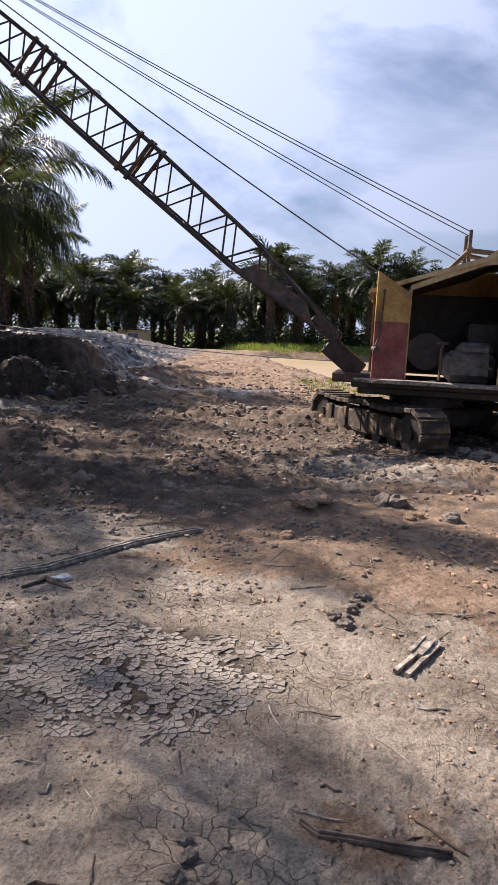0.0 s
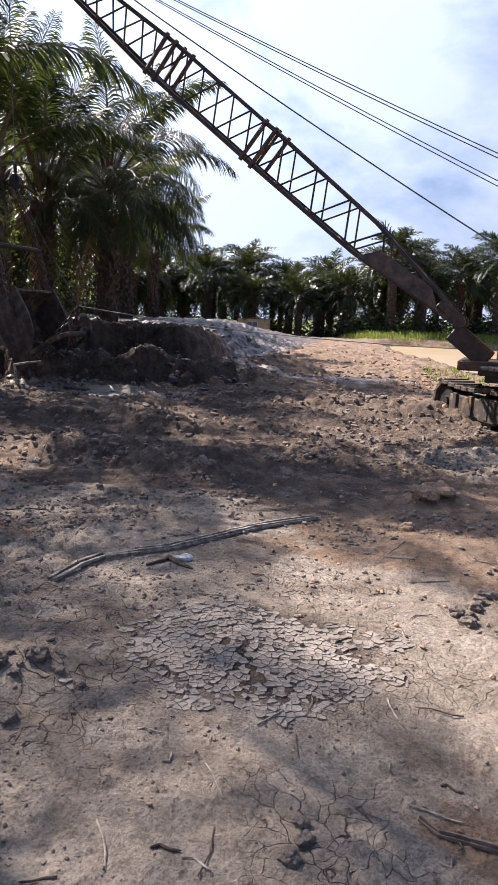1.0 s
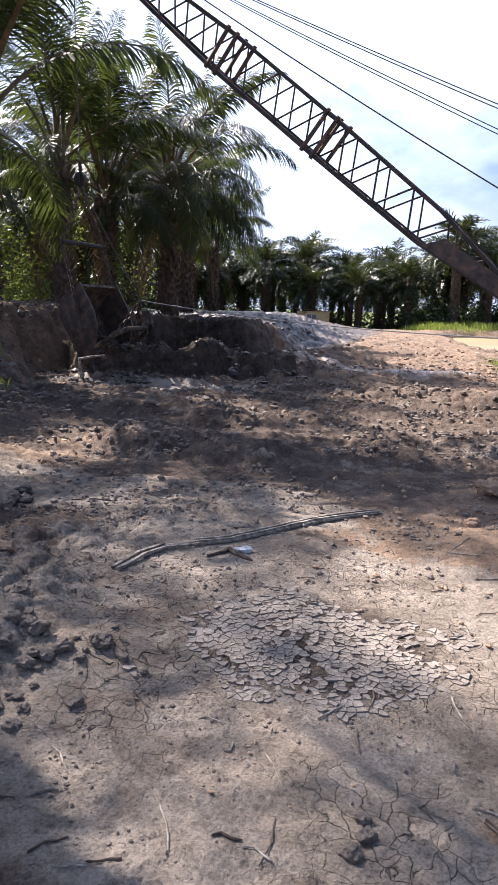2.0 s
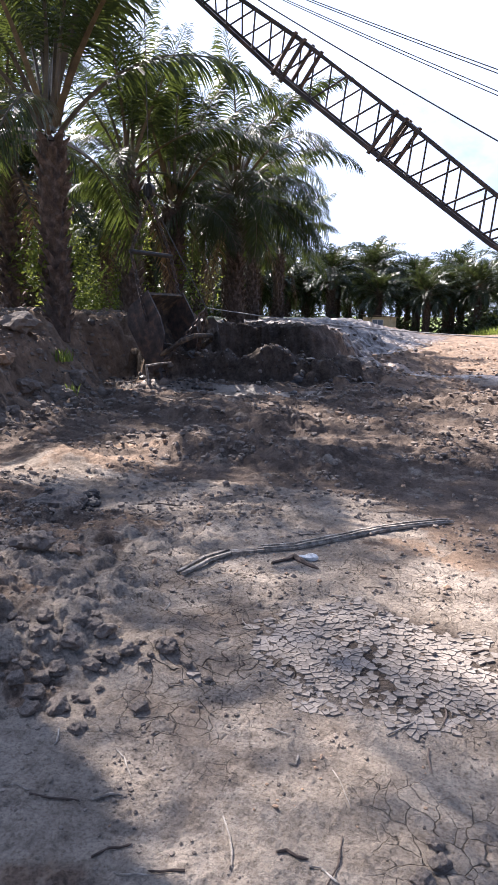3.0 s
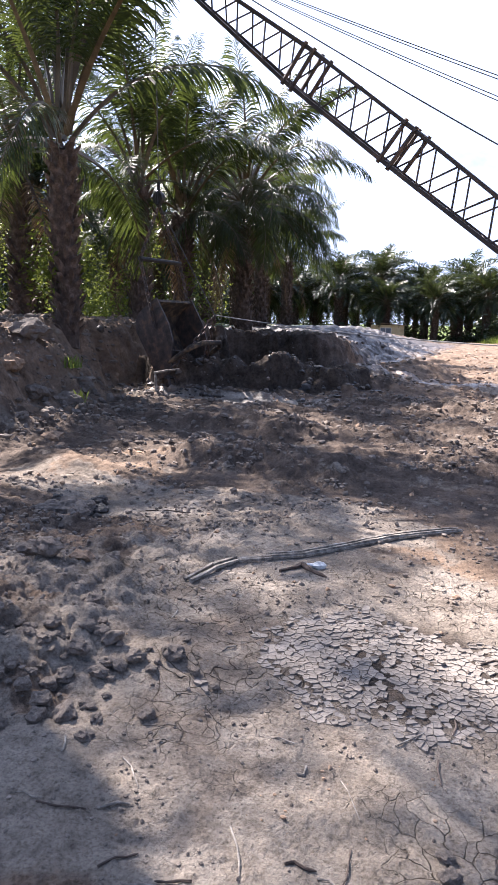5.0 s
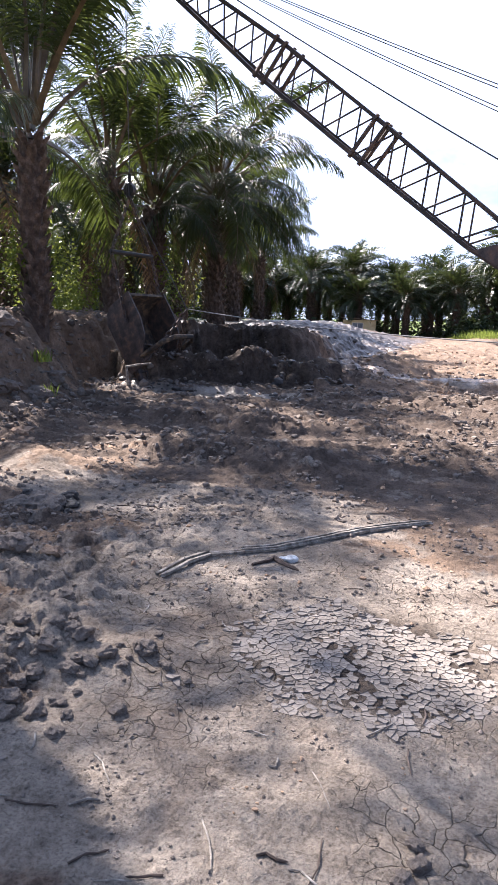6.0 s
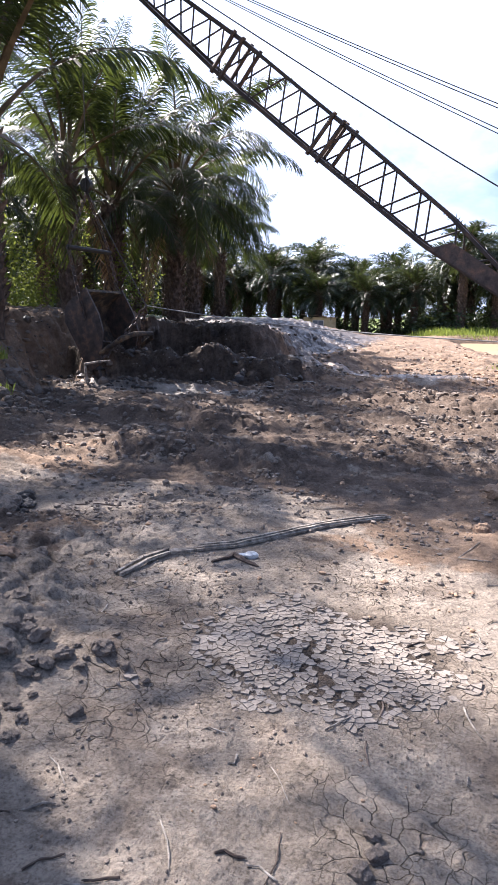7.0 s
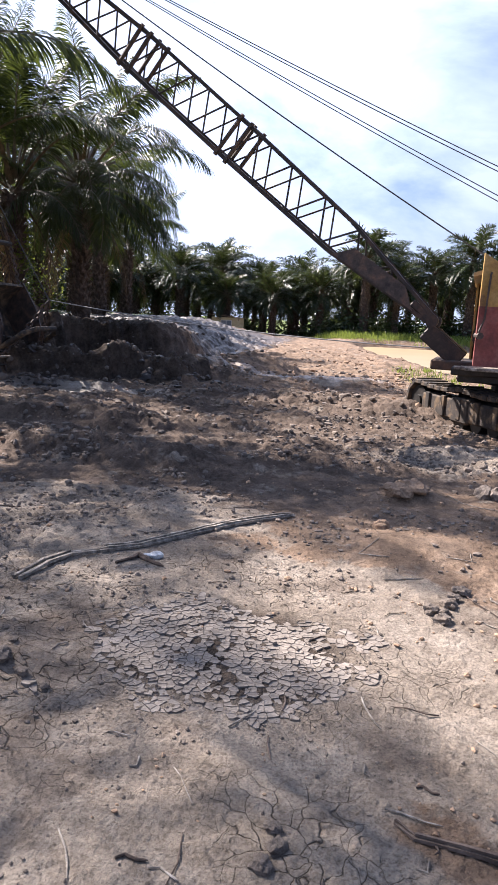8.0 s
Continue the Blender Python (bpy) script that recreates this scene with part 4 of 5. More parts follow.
for face in range(4):
    for k, (a, b) in enumerate(zip(BAYS, BAYS[1:])):
        bm = bmesh.new()
        if face < 2:
            sx = -1 if face == 0 else 1
            ends = ((a, sx, -1), (b, sx, 1)) if k % 2 == 0 else ((a, sx, 1), (b, sx, -1))
        else:
            sn = -1 if face == 2 else 1
            ends = ((a, -1, sn), (b, 1, sn)) if k % 2 == 0 else ((a, 1, sn), (b, -1, sn))
        tube(bm, boom_at(*ends[0]), boom_at(*ends[1]), 0.018, seg=6)
        crane_part("lacing_bar", bm, M_BOOM)
for s in (0.389, 0.409, 0.604, 0.624):
    for e0, e1 in (((-1, -1), (-1, 1)), ((-1, 1), (1, 1)), ((1, 1), (1, -1)), ((1, -1), (-1, -1))):
        bm = bmesh.new()
        p, q = boom_at(s, *e0), boom_at(s, *e1)
        tube(bm, p - (q - p) * 0.10, q + (q - p) * 0.10, 0.04, seg=8)
        crane_part("joint_frame", bm, M_STEEL)
# foot plates
bm = bmesh.new()
for sx in (-1, 1):
    box(bm, FOOT + x_ax * sx * 0.46 + u_ax * 0.2, (0.06, 0.5, 0.13), pose(0, 0, 0, ELEV), 0.02)
    tube(bm, FOOT + x_ax * (sx * 0.46 - 0.07), FOOT + x_ax * (sx * 0.46 + 0.07), 0.1, seg=14)
    box(bm, Vector((sx * 0.46, 1.45, 1.36)), (0.07, 0.75, 0.3), pose(0, 0, 0, 38), 0.02)
box(bm, (0, 1.15, 1.06), (1.3, 0.9, 0.16), bevel=0.02)
crane_part("boom_foot", bm, M_BOOM, None, "weathered dark boom foot brackets")
bm = bmesh.new()
side = [boom_at(0.03, -1, -1), boom_at(0.17, -1, -1), boom_at(0.15, -1, -1) + n_ax * 0.28, boom_at(0.06, -1, -1) + n_ax * 0.26]
inner = [bm.verts.new(v - x_ax * 0.05) for v in side]
outer = [bm.verts.new(v - x_ax * 0.07) for v in side]
bm.faces.new(inner)
bm.faces.new(outer[::-1])
for k in range(4):
    bm.faces.new((inner[k], outer[k], outer[(k + 1) % 4], inner[(k + 1) % 4]))
crane_part("wear_plate", bm, M_STEEL, None, "rusty plate on the lower chord")
# head sheaves
TIP = FOOT + u_ax * LB
bm = bmesh.new()
box(bm, TIP - u_ax * 0.12 + x_ax * 0.17, (0.04, 0.55, 0.34), pose(0, 0, 0, ELEV), 0.02)
box(bm, TIP - u_ax * 0.12 - x_ax * 0.17, (0.04, 0.55, 0.34), pose(0, 0, 0, ELEV), 0.02)
tube(bm, TIP - u_ax * 0.55 - n_ax * 0.12 - x_ax * 0.2, TIP - u_ax * 0.55 - n_ax * 0.12 + x_ax * 0.2, 0.035)
box(bm, TIP - u_ax * 0.62 - n_ax * 0.3, (0.3, 0.3, 0.04), pose(0, 0, 0, ELEV), 0.01)
crane_part("boom_head", bm, M_STEEL)
for x in (-0.1, 0.0, 0.1):
    bm = bmesh.new()
    tube(bm, TIP + x_ax * (x - 0.025), TIP + x_ax * (x + 0.025), 0.2, seg=20)
    tube(bm, TIP + n_ax * 0.2 - u_ax * 0.15 + x_ax * (x - 0.02), TIP + n_ax * 0.2 - u_ax * 0.15 + x_ax * (x + 0.02), 0.11, seg=14)
    crane_part("sheave", bm, M_STEEL)


def rope(p, q, r, sag, name="cable", mat=M_CABLE, label=""):
    p, q = Vector(p), Vector(q)
    bm = bmesh.new()
    bent(bm, [p.lerp(q, k / 14) + Vector((0, 0, -sag * 4 * (k / 14) * (1 - k / 14))) for k in range(15)], r, 6)
    return crane_part(name, bm, mat, None, label)


# gantry on the roof and the pendant ropes
GANTRY = Vector((0, -0.45, 3.2))
bm = bmesh.new()
for sx in (-1, 1):
    tube(bm, (sx * 0.5, -1.0, 3.12), GANTRY + x_ax * sx * 0.3, 0.04)
    tube(bm, (sx * 0.5, 0.1, 2.62), GANTRY + x_ax * sx * 0.3, 0.04)
    tube(bm, GANTRY + Vector((sx * 0.32, 0, -0.18)), GANTRY + Vector((sx * 0.32, 0, 0.32)), 0.03)
tube(bm, GANTRY - x_ax * 0.42, GANTRY + x_ax * 0.42, 0.05)
crane_part("gantry", bm, M_STEEL)
for x0, x1, up in ((-0.36, -0.14, 0.28), (-0.28, -0.08, 0.22), (0.28, 0.08, -0.06), (0.36, 0.14, -0.14)):
    rope(GANTRY + x_ax * x0 + Vector((0, 0, up)), TIP + n_ax * 0.15 + x_ax * x1, 0.008, 0.1, "pendant_rope")
rope((0.05, 0.4, 2.5), TIP + n_ax * 0.22 - u_ax * 0.1, 0.012, 0.12, "hoist_rope")
# the bucket is let down at the bank, rear end up, its chains drawn towards the machine
BUCKET = pose(0, 10.75, 0.98, 62, 0, 4) @ Matrix.Scale(1.2, 4)
BLOCK = Vector((0.0, 10.9, 4.3))
rope(TIP - n_ax * 0.12 + u_ax * 0.1, BLOCK + Vector((0, 0, 0.3)), 0.012, 0.0, "hoist_rope")
bm = bmesh.new()
tube(bm, BLOCK + Vector((-0.05, 0, 0)), BLOCK + Vector((0.05, 0, 0)), 0.14, seg=16)
box(bm, BLOCK, (0.16, 0.09, 0.32), bevel=0.02)
tube(bm, BLOCK + Vector((0, 0, 0.16)), BLOCK + Vector((0, 0, 0.34)), 0.04)
crane_part("hoist_block", bm, M_DARK, None, "black hoist block")


def chain(p, q, sag, r=0.016, link=0.12):
    """A chain of round links from p to q."""
    p, q = Vector(p), Vector(q)
    n = max(3, int((q - p).length / (link * 0.72)))
    bm = bmesh.new()
    for k in range(n):
        t = (k + 0.5) / n
        c = p.lerp(q, t) + Vector((0, 0, -sag * 4 * t * (1 - t)))
        d = (q - p) + Vector((0, 0, -sag * 4 * (1 - 2 * t)))
        m = Matrix.Translation(c) @ d.to_track_quat("X", "Z").to_matrix().to_4x4() @ pose(0, 0, 0, 90 * (k % 2))
        pts = [m @ Vector((link * 0.5 * math.cos(a), link * 0.28 * math.sin(a), 0)) for a in (2 * math.pi * j / 8 for j in range(9))]
        bent(bm, pts, r, 5)
    crane_part("chain", bm, M_STEEL, None, "rusty drag chain")


# the scoop: a curved shell between two cheek plates, open on top and towards the machine
bm = bmesh.new()
outline = [(-0.62, 0.08), (-0.5, -0.02), (0.2, -0.02), (0.42, 0.02), (0.57, 0.09), (0.66, 0.2), (0.71, 0.4), (0.72, 0.62), (0.66, 0.64), (0.63, 0.42), (0.57, 0.25), (0.48, 0.14), (0.36, 0.07), (-0.46, 0.05), (-0.62, 0.14)]
plate(bm, outline, 1.1, BUCKET @ Matrix(((0, 0, 1, -0.55), (1, 0, 0, 0), (0, 1, 0, 0), (0, 0, 0, 1))))
bucket = crane_part("bucket", bm, M_MUDDY, None, "mud-caked steel dragline bucket standing on end at the bank")
for x in (-0.58, 0.54):
    bm = bmesh.new()
    plate(bm, [(-0.6, 0.02), (0.4, -0.03), (0.58, 0.06), (0.68, 0.2), (0.73, 0.66), (0.2, 0.68), (-0.1, 0.62), (-0.4, 0.4), (-0.55, 0.36)], 0.04, BUCKET @ Matrix(((0, 0, 1, x), (1, 0, 0, 0), (0, 1, 0, 0), (0, 0, 0, 1))))
    part("cheek_plate", bm, M_STEEL, bucket)
bm = bmesh.new()
bent(bm, [BUCKET @ Vector(q) for q in ((-0.56, -0.40, 0.35), (-0.50, -0.36, 0.85), (-0.3, -0.34, 1.0), (0.3, -0.34, 1.0), (0.50, -0.36, 0.85), (0.56, -0.40, 0.35))], 0.055, 8)
part("arch", bm, M_MUDDY, bucket)
for k in range(5):
    bm = bmesh.new()
    plate(bm, [(-0.9, 0.07), (-0.56, 0.04), (-0.56, 0.14), (-0.64, 0.13)], 0.09, BUCKET @ Matrix(((0, 0, 1, -0.49 + 0.22 * k), (1, 0, 0, 0), (0, 1, 0, 0), (0, 0, 0, 1))))
    part("tooth", bm, M_STEEL, bucket)
SPREAD = Vector((0, 10.85, 2.95))
bm = bmesh.new()
tube(bm, SPREAD + Vector((-0.7, 0, 0)), SPREAD + Vector((0.7, 0, 0)), 0.05)
crane_part("spreader_bar", bm, M_DARK)
DRAG = Vector((0, 9.35, 1.78))
for sx in (-1, 1):
    chain(BUCKET @ Vector((sx * 0.62, 0.25, 0.4)), SPREAD + Vector((sx * 0.68, 0, 0)), 0.0)
    chain(SPREAD + Vector((sx * 0.68, 0, 0)), BLOCK + Vector((0, 0, -0.15)), 0.0)
    chain(BUCKET @ Vector((sx * 0.56, -0.5, 0.36)), DRAG, 0.06, 0.022, 0.15)
rope(DRAG, (0, 1.5, 1.3), 0.011, 0.12, "drag_rope", M_BRIGHTCABLE, "polished drag rope")
rope(DRAG, BLOCK + Vector((0, 0, -0.1)), 0.01, 0.0, "dump_rope")


# ---- undergrowth, grass and weeds ----
def leaf_cloud(name, boxes, size, mat, seed, label, category):
    """Many small pointed leaves in clumps; boxes: centre, half extents, number of leaves."""
    rng = np.random.default_rng(seed)
    vs, fs = [], []
    base = 0
    for (cx, cy, cz), (hx, hy, hz), n in boxes:
        c = rng.normal(0, 0.45, (n, 3)).clip(-1, 1) * (hx, hy, hz) + (cx, cy, cz)
        d = rng.normal(0, 1, (n, 3))
        d[:, 2] = d[:, 2] * 0.6 - 0.3
        d /= np.linalg.norm(d, axis=1)[:, None]
        e = np.cross(d, rng.normal(0, 1, (n, 3)))
        e /= np.linalg.norm(e, axis=1)[:, None]
        ln = size * rng.uniform(0.6, 1.5, (n, 1))
        quad = np.stack([c, c + d * ln * 0.5 + e * ln * 0.22, c + d * ln, c + d * ln * 0.5 - e * ln * 0.22], 1)
        vs.append(quad.reshape(-1, 3))
        fs.append(base + np.arange(4 * n).reshape(n, 4))
        base += 4 * n
    me = mesh_of(name, np.concatenate(vs).tolist(), np.concatenate(fs).tolist(), [mat])
    return tagged(new(name, me), label, category, kind="stuff")


urng = random.Random(21)
clumps = []
for k in range(30):
    y = urng.uniform(13.5, 33)
    x = np.interp(y, [13, 20, 33], [-10.2, -10.6, -14.0]) - urng.uniform(0, 7)
    h = urng.uniform(0.4, 2.2)
    clumps.append(((x, y, ground_z(x, y) + h * 0.8), (urng.uniform(0.5, 1.1), urng.uniform(0.5, 1.1), h), 420))
for x, y in ((-8.38, 11.34), (-9.95, 16.9), (-9.58, 18.8), (-11.6, 13.9)):
    for k in range(5):
        a = urng.uniform(0, 6.28)
        clumps.append(((x + 0.42 * math.cos(a), y + 0.42 * math.sin(a), ground_z(x, y) + urng.uniform(0.8, 3.2)), (0.22, 0.22, 0.75), 130))
leaf_cloud("undergrowth", clumps, 0.115, M_VINE, 31, "yellow-green creepers between and up the palm trunks", "undergrowth")
clumps = []
for k in range(190):
    y = urng.uniform(66.5, 84)
    x = urng.uniform(-48, 48)
    h = urng.uniform(0.6, 2.0)
    clumps.append(((x, y, ground_z(x, y) + h * 0.5), (urng.uniform(1.2, 2.6), 1.2, h), 300))
for k in range(70):
    y = urng.uniform(30, 64)
    x = np.interp(y, [30, 45, 62, 72], [-14.5, -17.0, -22.5, -28.0]) - urng.uniform(0.5, 22)
    h = urng.uniform(0.8, 2.6)
    clumps.append(((x, y, ground_z(x, y) + h * 0.5), (urng.uniform(1.0, 2.0), 1.2, h), 260))
for k in range(90):
    x = -62 + 1.4 * k
    clumps.append(((x, urng.uniform(96, 112), 1.6), (1.6, 2.0, urng.uniform(2.5, 4.0)), 220))
leaf_cloud("far_undergrowth", clumps, 0.42, M_FARLEAF, 33, "dark shrubs beneath the far palms", "undergrowth")


def tufts(name, spots, tall, seed, label):
    """Grass blades: thin bent triangles in tufts; spots: x, y, spread, blades."""
    rng = random.Random(seed)
    vs, fs = [], []
    for x, y, spread, n in spots:
        z = ground_z(x, y)
        for k in range(n):
            bx, by = x + rng.gauss(0, spread), y + rng.gauss(0, spread)
            a, h = rng.uniform(0, 6.28), tall * rng.uniform(0.5, 1.3)
            w, lean = 0.02 + 0.012 * h, rng.uniform(0.1, 0.6) * h
            c, s = math.cos(a), math.sin(a)
            i = len(vs)
            vs += [(bx - s * w, by + c * w, z - 0.05), (bx + s * w, by - c * w, z - 0.05), (bx + c * lean * 0.4, by + s * lean * 0.4, z + h * 0.6), (bx + c * lean, by + s * lean, z + h)]
            fs += [(i, i + 1, i + 2), (i + 1, i + 3, i + 2)]
    return tagged(new(name, mesh_of(name, vs, fs, [M_GRASS])), label, "grass", kind="stuff")


grng = random.Random(8)
tufts("bank_grass", [(grng.uniform(-4, 34), grng.uniform(62.2, 67), 0.5, 26) for k in range(420)], 0.42, 1, "bright green grass along the far shore")
tufts("shore_weeds", [(grng.uniform(2.0, 4.6), grng.uniform(19.0, 25.5), 0.18, 12) for k in range(30)], 0.17, 2, "sparse green weeds on the pond's near shore")
tufts("pit_grass", [(-7.55, 10.2, 0.12, 60), (-6.95, 9.6, 0.08, 24)], 0.16, 3, "small grass tufts on the clay bank")


# ---- hut across the field ----
def hut(x, y, turn):
    h = thing("hut", "small cream hut with a window and sloping sheet roof", "hut", pose(x, y, ground_z(x, y) - 0.03, 0, 0, turn))
    for w in range(4):
        bm = bmesh.new()
        if w == 0:
            for cx, cz, sx, sz in ((-1.15, 1.2, 0.9, 2.4), (1.0, 1.2, 1.2, 2.4), (-0.15, 0.75, 1.1, 1.5), (-0.15, 2.27, 1.1, 0.26)):
                box(bm, (cx, -1.2, cz), (sx, 0.1, sz))
        elif w == 1:
            box(bm, (0, 1.2, 1.2), (3.2, 0.1, 2.4))
        else:
            box(bm, (-1.55 if w == 2 else 1.55, 0, 1.2), (0.1, 2.3, 2.4))
        part("wall", bm, M_HUT, h)
    bm = bmesh.new()
    box(bm, (0, 0, 2.52), (3.7, 3.0, 0.06), pose(0, 0, 0, 0, 4), 0.01)
    part("roof", bm, M_HUTROOF, h, "rusty roof sheet")
    win = bmesh.new()
    box(win, (-0.15, -1.19, 1.82), (1.0, 0.02, 0.58))
    pane = part("window", win, M_GLASS, h, "blue-grey window")
    for cx, cz, sx, sz in ((-0.15, 2.12, 1.1, 0.06), (-0.15, 1.53, 1.1, 0.06), (-0.67, 1.82, 0.06, 0.6), (0.37, 1.82, 0.06, 0.6), (-0.15, 1.82, 0.04, 0.6)):
        bm = bmesh.new()
        box(bm, (cx, -1.225, cz), (sx, 0.05, sz))
        part("window_frame", bm, M_WHITE, pane)
    bm = bmesh.new()
    for cx in (-2.3, -1.65):
        box(bm, (cx, 0, 1.05), (0.1, 0.1, 2.1))
    box(bm, (-2.0, 0, 2.1), (0.9, 2.4, 0.05), pose(0, 0, 0, 0, -12))
    part("lean_to", bm, M_DARK, h)


hut(-11.5, 67.6, 9)


# ---- timber, twigs and litter ----
def lying(name, pts, radii, mat, label, category, group="", flat=0.5, seed=0, splits=0):
    """A stick, branch or split timber that lies along points on the ground."""
    rng = random.Random(seed)
    x0, y0 = pts[0]
    z0 = ground_z(x0, y0)
    base = thing(name, label, category, pose(x0, y0, z0), group) if splits else None
    line = [Vector((x - x0, y - y0, ground_z(x, y) - z0 + radii[i] * flat * 0.9 + 0.004)) for i, (x, y) in enumerate(pts)]

    def strand(off, scale, lo, hi):
        bm = bmesh.new()
        dense = []
        for i in range(lo, hi):
            for j in range(3):
                dense.append((line[i].lerp(line[i + 1], j / 3) + off + Vector((0, 0, rng.uniform(-0.3, 0.3) * radii[i] * 0.3)), radii[i] * scale))
        dense.append((line[hi] + off, radii[hi] * scale * 0.6))
        bent(bm, [p for p, r in dense], [r * rng.uniform(0.82, 1.12) for p, r in dense], 4 if splits else 6)
        for v in bm.verts:
            v.co += Vector((rng.uniform(-1, 1), rng.uniform(-1, 1), rng.uniform(-0.7, 0.7))) * 0.2 * radii[0] * scale
        return bm

    if not splits:
        ob = new(name, finish(strand(Vector(), 1.0, 0, len(line) - 1), name, mat))
        ob.matrix_world = pose(x0, y0, z0)
        return tagged(ob, label, category, group)
    d = (line[-1] - line[0]).normalized()
    side = Vector((-d.y, d.x, 0))
    for k in range(splits):
        u = (k - (splits - 1) / 2) * rng.uniform(1.1, 1.7)
        lo = 0 if k % 2 == 0 else 1
        part("splinter", strand(side * radii[0] * u * 0.75 + Vector((0, 0, 0.012 * (k % 2))), 0.62, lo, len(line) - 1), mat, base)
    return base


lying("split_timber", [(-1.72, 4.13), (-1.54, 4.31), (-1.35, 4.46), (-1.15, 4.70), (-0.96, 4.93), (-0.80, 5.13), (-0.58, 5.34), (-0.33, 5.56)], [0.02, 0.022, 0.021, 0.023, 0.026, 0.024, 0.022, 0.014], M_WOOD, "long weathered grey split timber on the ground", "timber", seed=1, splits=4)
lying("split_timber", [(-1.88, 3.67), (-1.82, 3.94), (-1.73, 4.14)], [0.024, 0.026, 0.022], M_WOOD, "short weathered grey split timber beside the longer one", "timber", seed=2, splits=3)
lying("palm_stalk_stub", [(0.85, 3.17), (0.99, 3.36), (1.13, 3.56)], [0.03] * 3, M_WOOD, "dark split palm stalk stub", "palm stalk", seed=3, splits=4)
lying("rotten_branch", [(0.26, 2.10), (0.32, 2.04), (0.46, 2.0), (0.60, 1.98), (0.76, 1.96)], [0.009, 0.012, 0.015, 0.02, 0.016], M_BARK, "dark rotten palm branch", "branch", seed=4, splits=3)
lying("root", [(0.17, 2.84), (0.18, 2.77), (0.20, 2.72), (0.22, 2.66), (0.245, 2.61)], [0.004, 0.005, 0.005, 0.004, 0.002], M_WOOD, "thin pale bent root", "root", seed=5)
lying("root", [(-1.40, 4.10), (-1.33, 4.2), (-1.30, 4.28), (-1.2, 4.2), (-1.08, 4.12)], [0.01, 0.016, 0.022, 0.014, 0.006], M_BARK, "knotty brown root beside the timber", "root", seed=6)
lying("white_chip", [(-1.26, 4.26), (-1.19, 4.29), (-1.13, 4.31)], [0.025, 0.035, 0.02], M_WHITE, "white plaster-like chip beside the timber", "debris", seed=7)
bm = bmesh.new()
bent(bm, [(-6.4, 11.43, -0.09), (-6.42, 11.42, 0.45), (-6.43, 11.41, 0.65), (-6.24, 11.52, 0.69), (-6.02, 11.64, 0.72)], [0.03, 0.028, 0.03, 0.022, 0.014], 7)
tagged(new("bent_root", finish(bm, "bent_root", M_WOOD)), "pale bent root sticking out of the pit's edge", "root")
twigs = (((-1.59, 1.69), (-1.47, 1.72)), ((-1.48, 1.70), (-1.31, 1.75)), ((-1.28, 1.77), (-1.18, 1.82)), ((-1.34, 2.03), (-1.20, 1.91)), ((-1.13, 1.55), (-1.04, 1.64)),
         ((-1.03, 1.52), (-0.91, 1.55)), ((-0.82, 1.86), (-0.71, 1.67)), ((-0.60, 1.77), (-0.50, 1.78)), ((-0.85, 2.36), (-0.74, 2.36)), ((-0.69, 2.19), (-0.67, 2.25)),
         ((1.0, 3.35), (1.3, 3.75)), ((1.2, 3.95), (1.49, 3.92)), ((0.36, 4.28), (0.62, 4.34)), ((0.08, 4.01), (0.20, 4.06)), ((1.63, 5.15), (1.78, 4.84)), ((1.04, 3.94), (1.16, 3.94)),
         ((0.83, 4.19), (1.03, 3.78)), ((0.82, 2.87), (1.03, 2.86)), ((0.23, 2.15), (0.42, 2.10)), ((0.35, 2.28), (0.43, 2.26)), ((0.62, 2.62), (0.74, 2.42)), ((-2.62, 4.55), (-2.3, 4.62)),
         ((-2.95, 5.0), (-2.45, 5.15)), ((0.36, 5.0), (0.2, 4.72)), ((0.2, 4.72), (0.42, 4.66)), ((-0.95, 5.6), (-0.72, 5.75)), ((0.62, 6.6), (0.5, 7.0)), ((1.1, 6.5), (1.5, 6.2)))
trng = random.Random(15)
for k in range(46):
    ax, ay, a, ln = trng.uniform(-2.6, 1.6), 1.55 + 3.2 * trng.random() ** 1.6, trng.uniform(0, 6.28), trng.uniform(0.05, 0.22)
    twigs += (((ax, ay), (ax + ln * math.cos(a), ay + ln * math.sin(a))),)
for k, ((ax, ay), (bx, by)) in enumerate(twigs):
    r = 0.0024 + 0.0022 * ((k * 7) % 5) / 4
    kx, ky = 0.02 * math.sin(k * 2.3), 0.02 * math.cos(k * 1.7)
    lying("twig", [(ax, ay), (ax * 0.66 + bx * 0.34 + kx, ay * 0.66 + by * 0.34 + ky), (ax * 0.3 + bx * 0.7 + kx * 0.5, ay * 0.3 + by * 0.7), (bx, by)], [r, r * 1.1, r, r * 0.6],
          (M_WOOD, M_BARK, M_WOOD)[k % 3], ("bleached dry twig on the earth", "dark dry twig on the earth", "straw-coloured dry twig on the earth")[k % 3], "twig", "scattered twigs", seed=40 + k)


def rough_ball(seed, subdivisions=2, rough=0.26):
    """An uneven lump of clay."""
    rng = random.Random(seed)
    bm = bmesh.new()
    bmesh.ops.create_icosphere(bm, subdivisions=subdivisions, radius=1.0)
    o = Vector((rng.uniform(0, 50), rng.uniform(0, 50), 0))
    for v in bm.verts:
        d = v.co.normalized()
        v.co = d * (1 + rough * 2 * noise.noise(d * 1.3 + o) + rough * noise.noise(d * 3.1 + o) + rough * 0.5 * noise.noise(d * 7 + o))
        v.co.z *= 0.72
    return bm


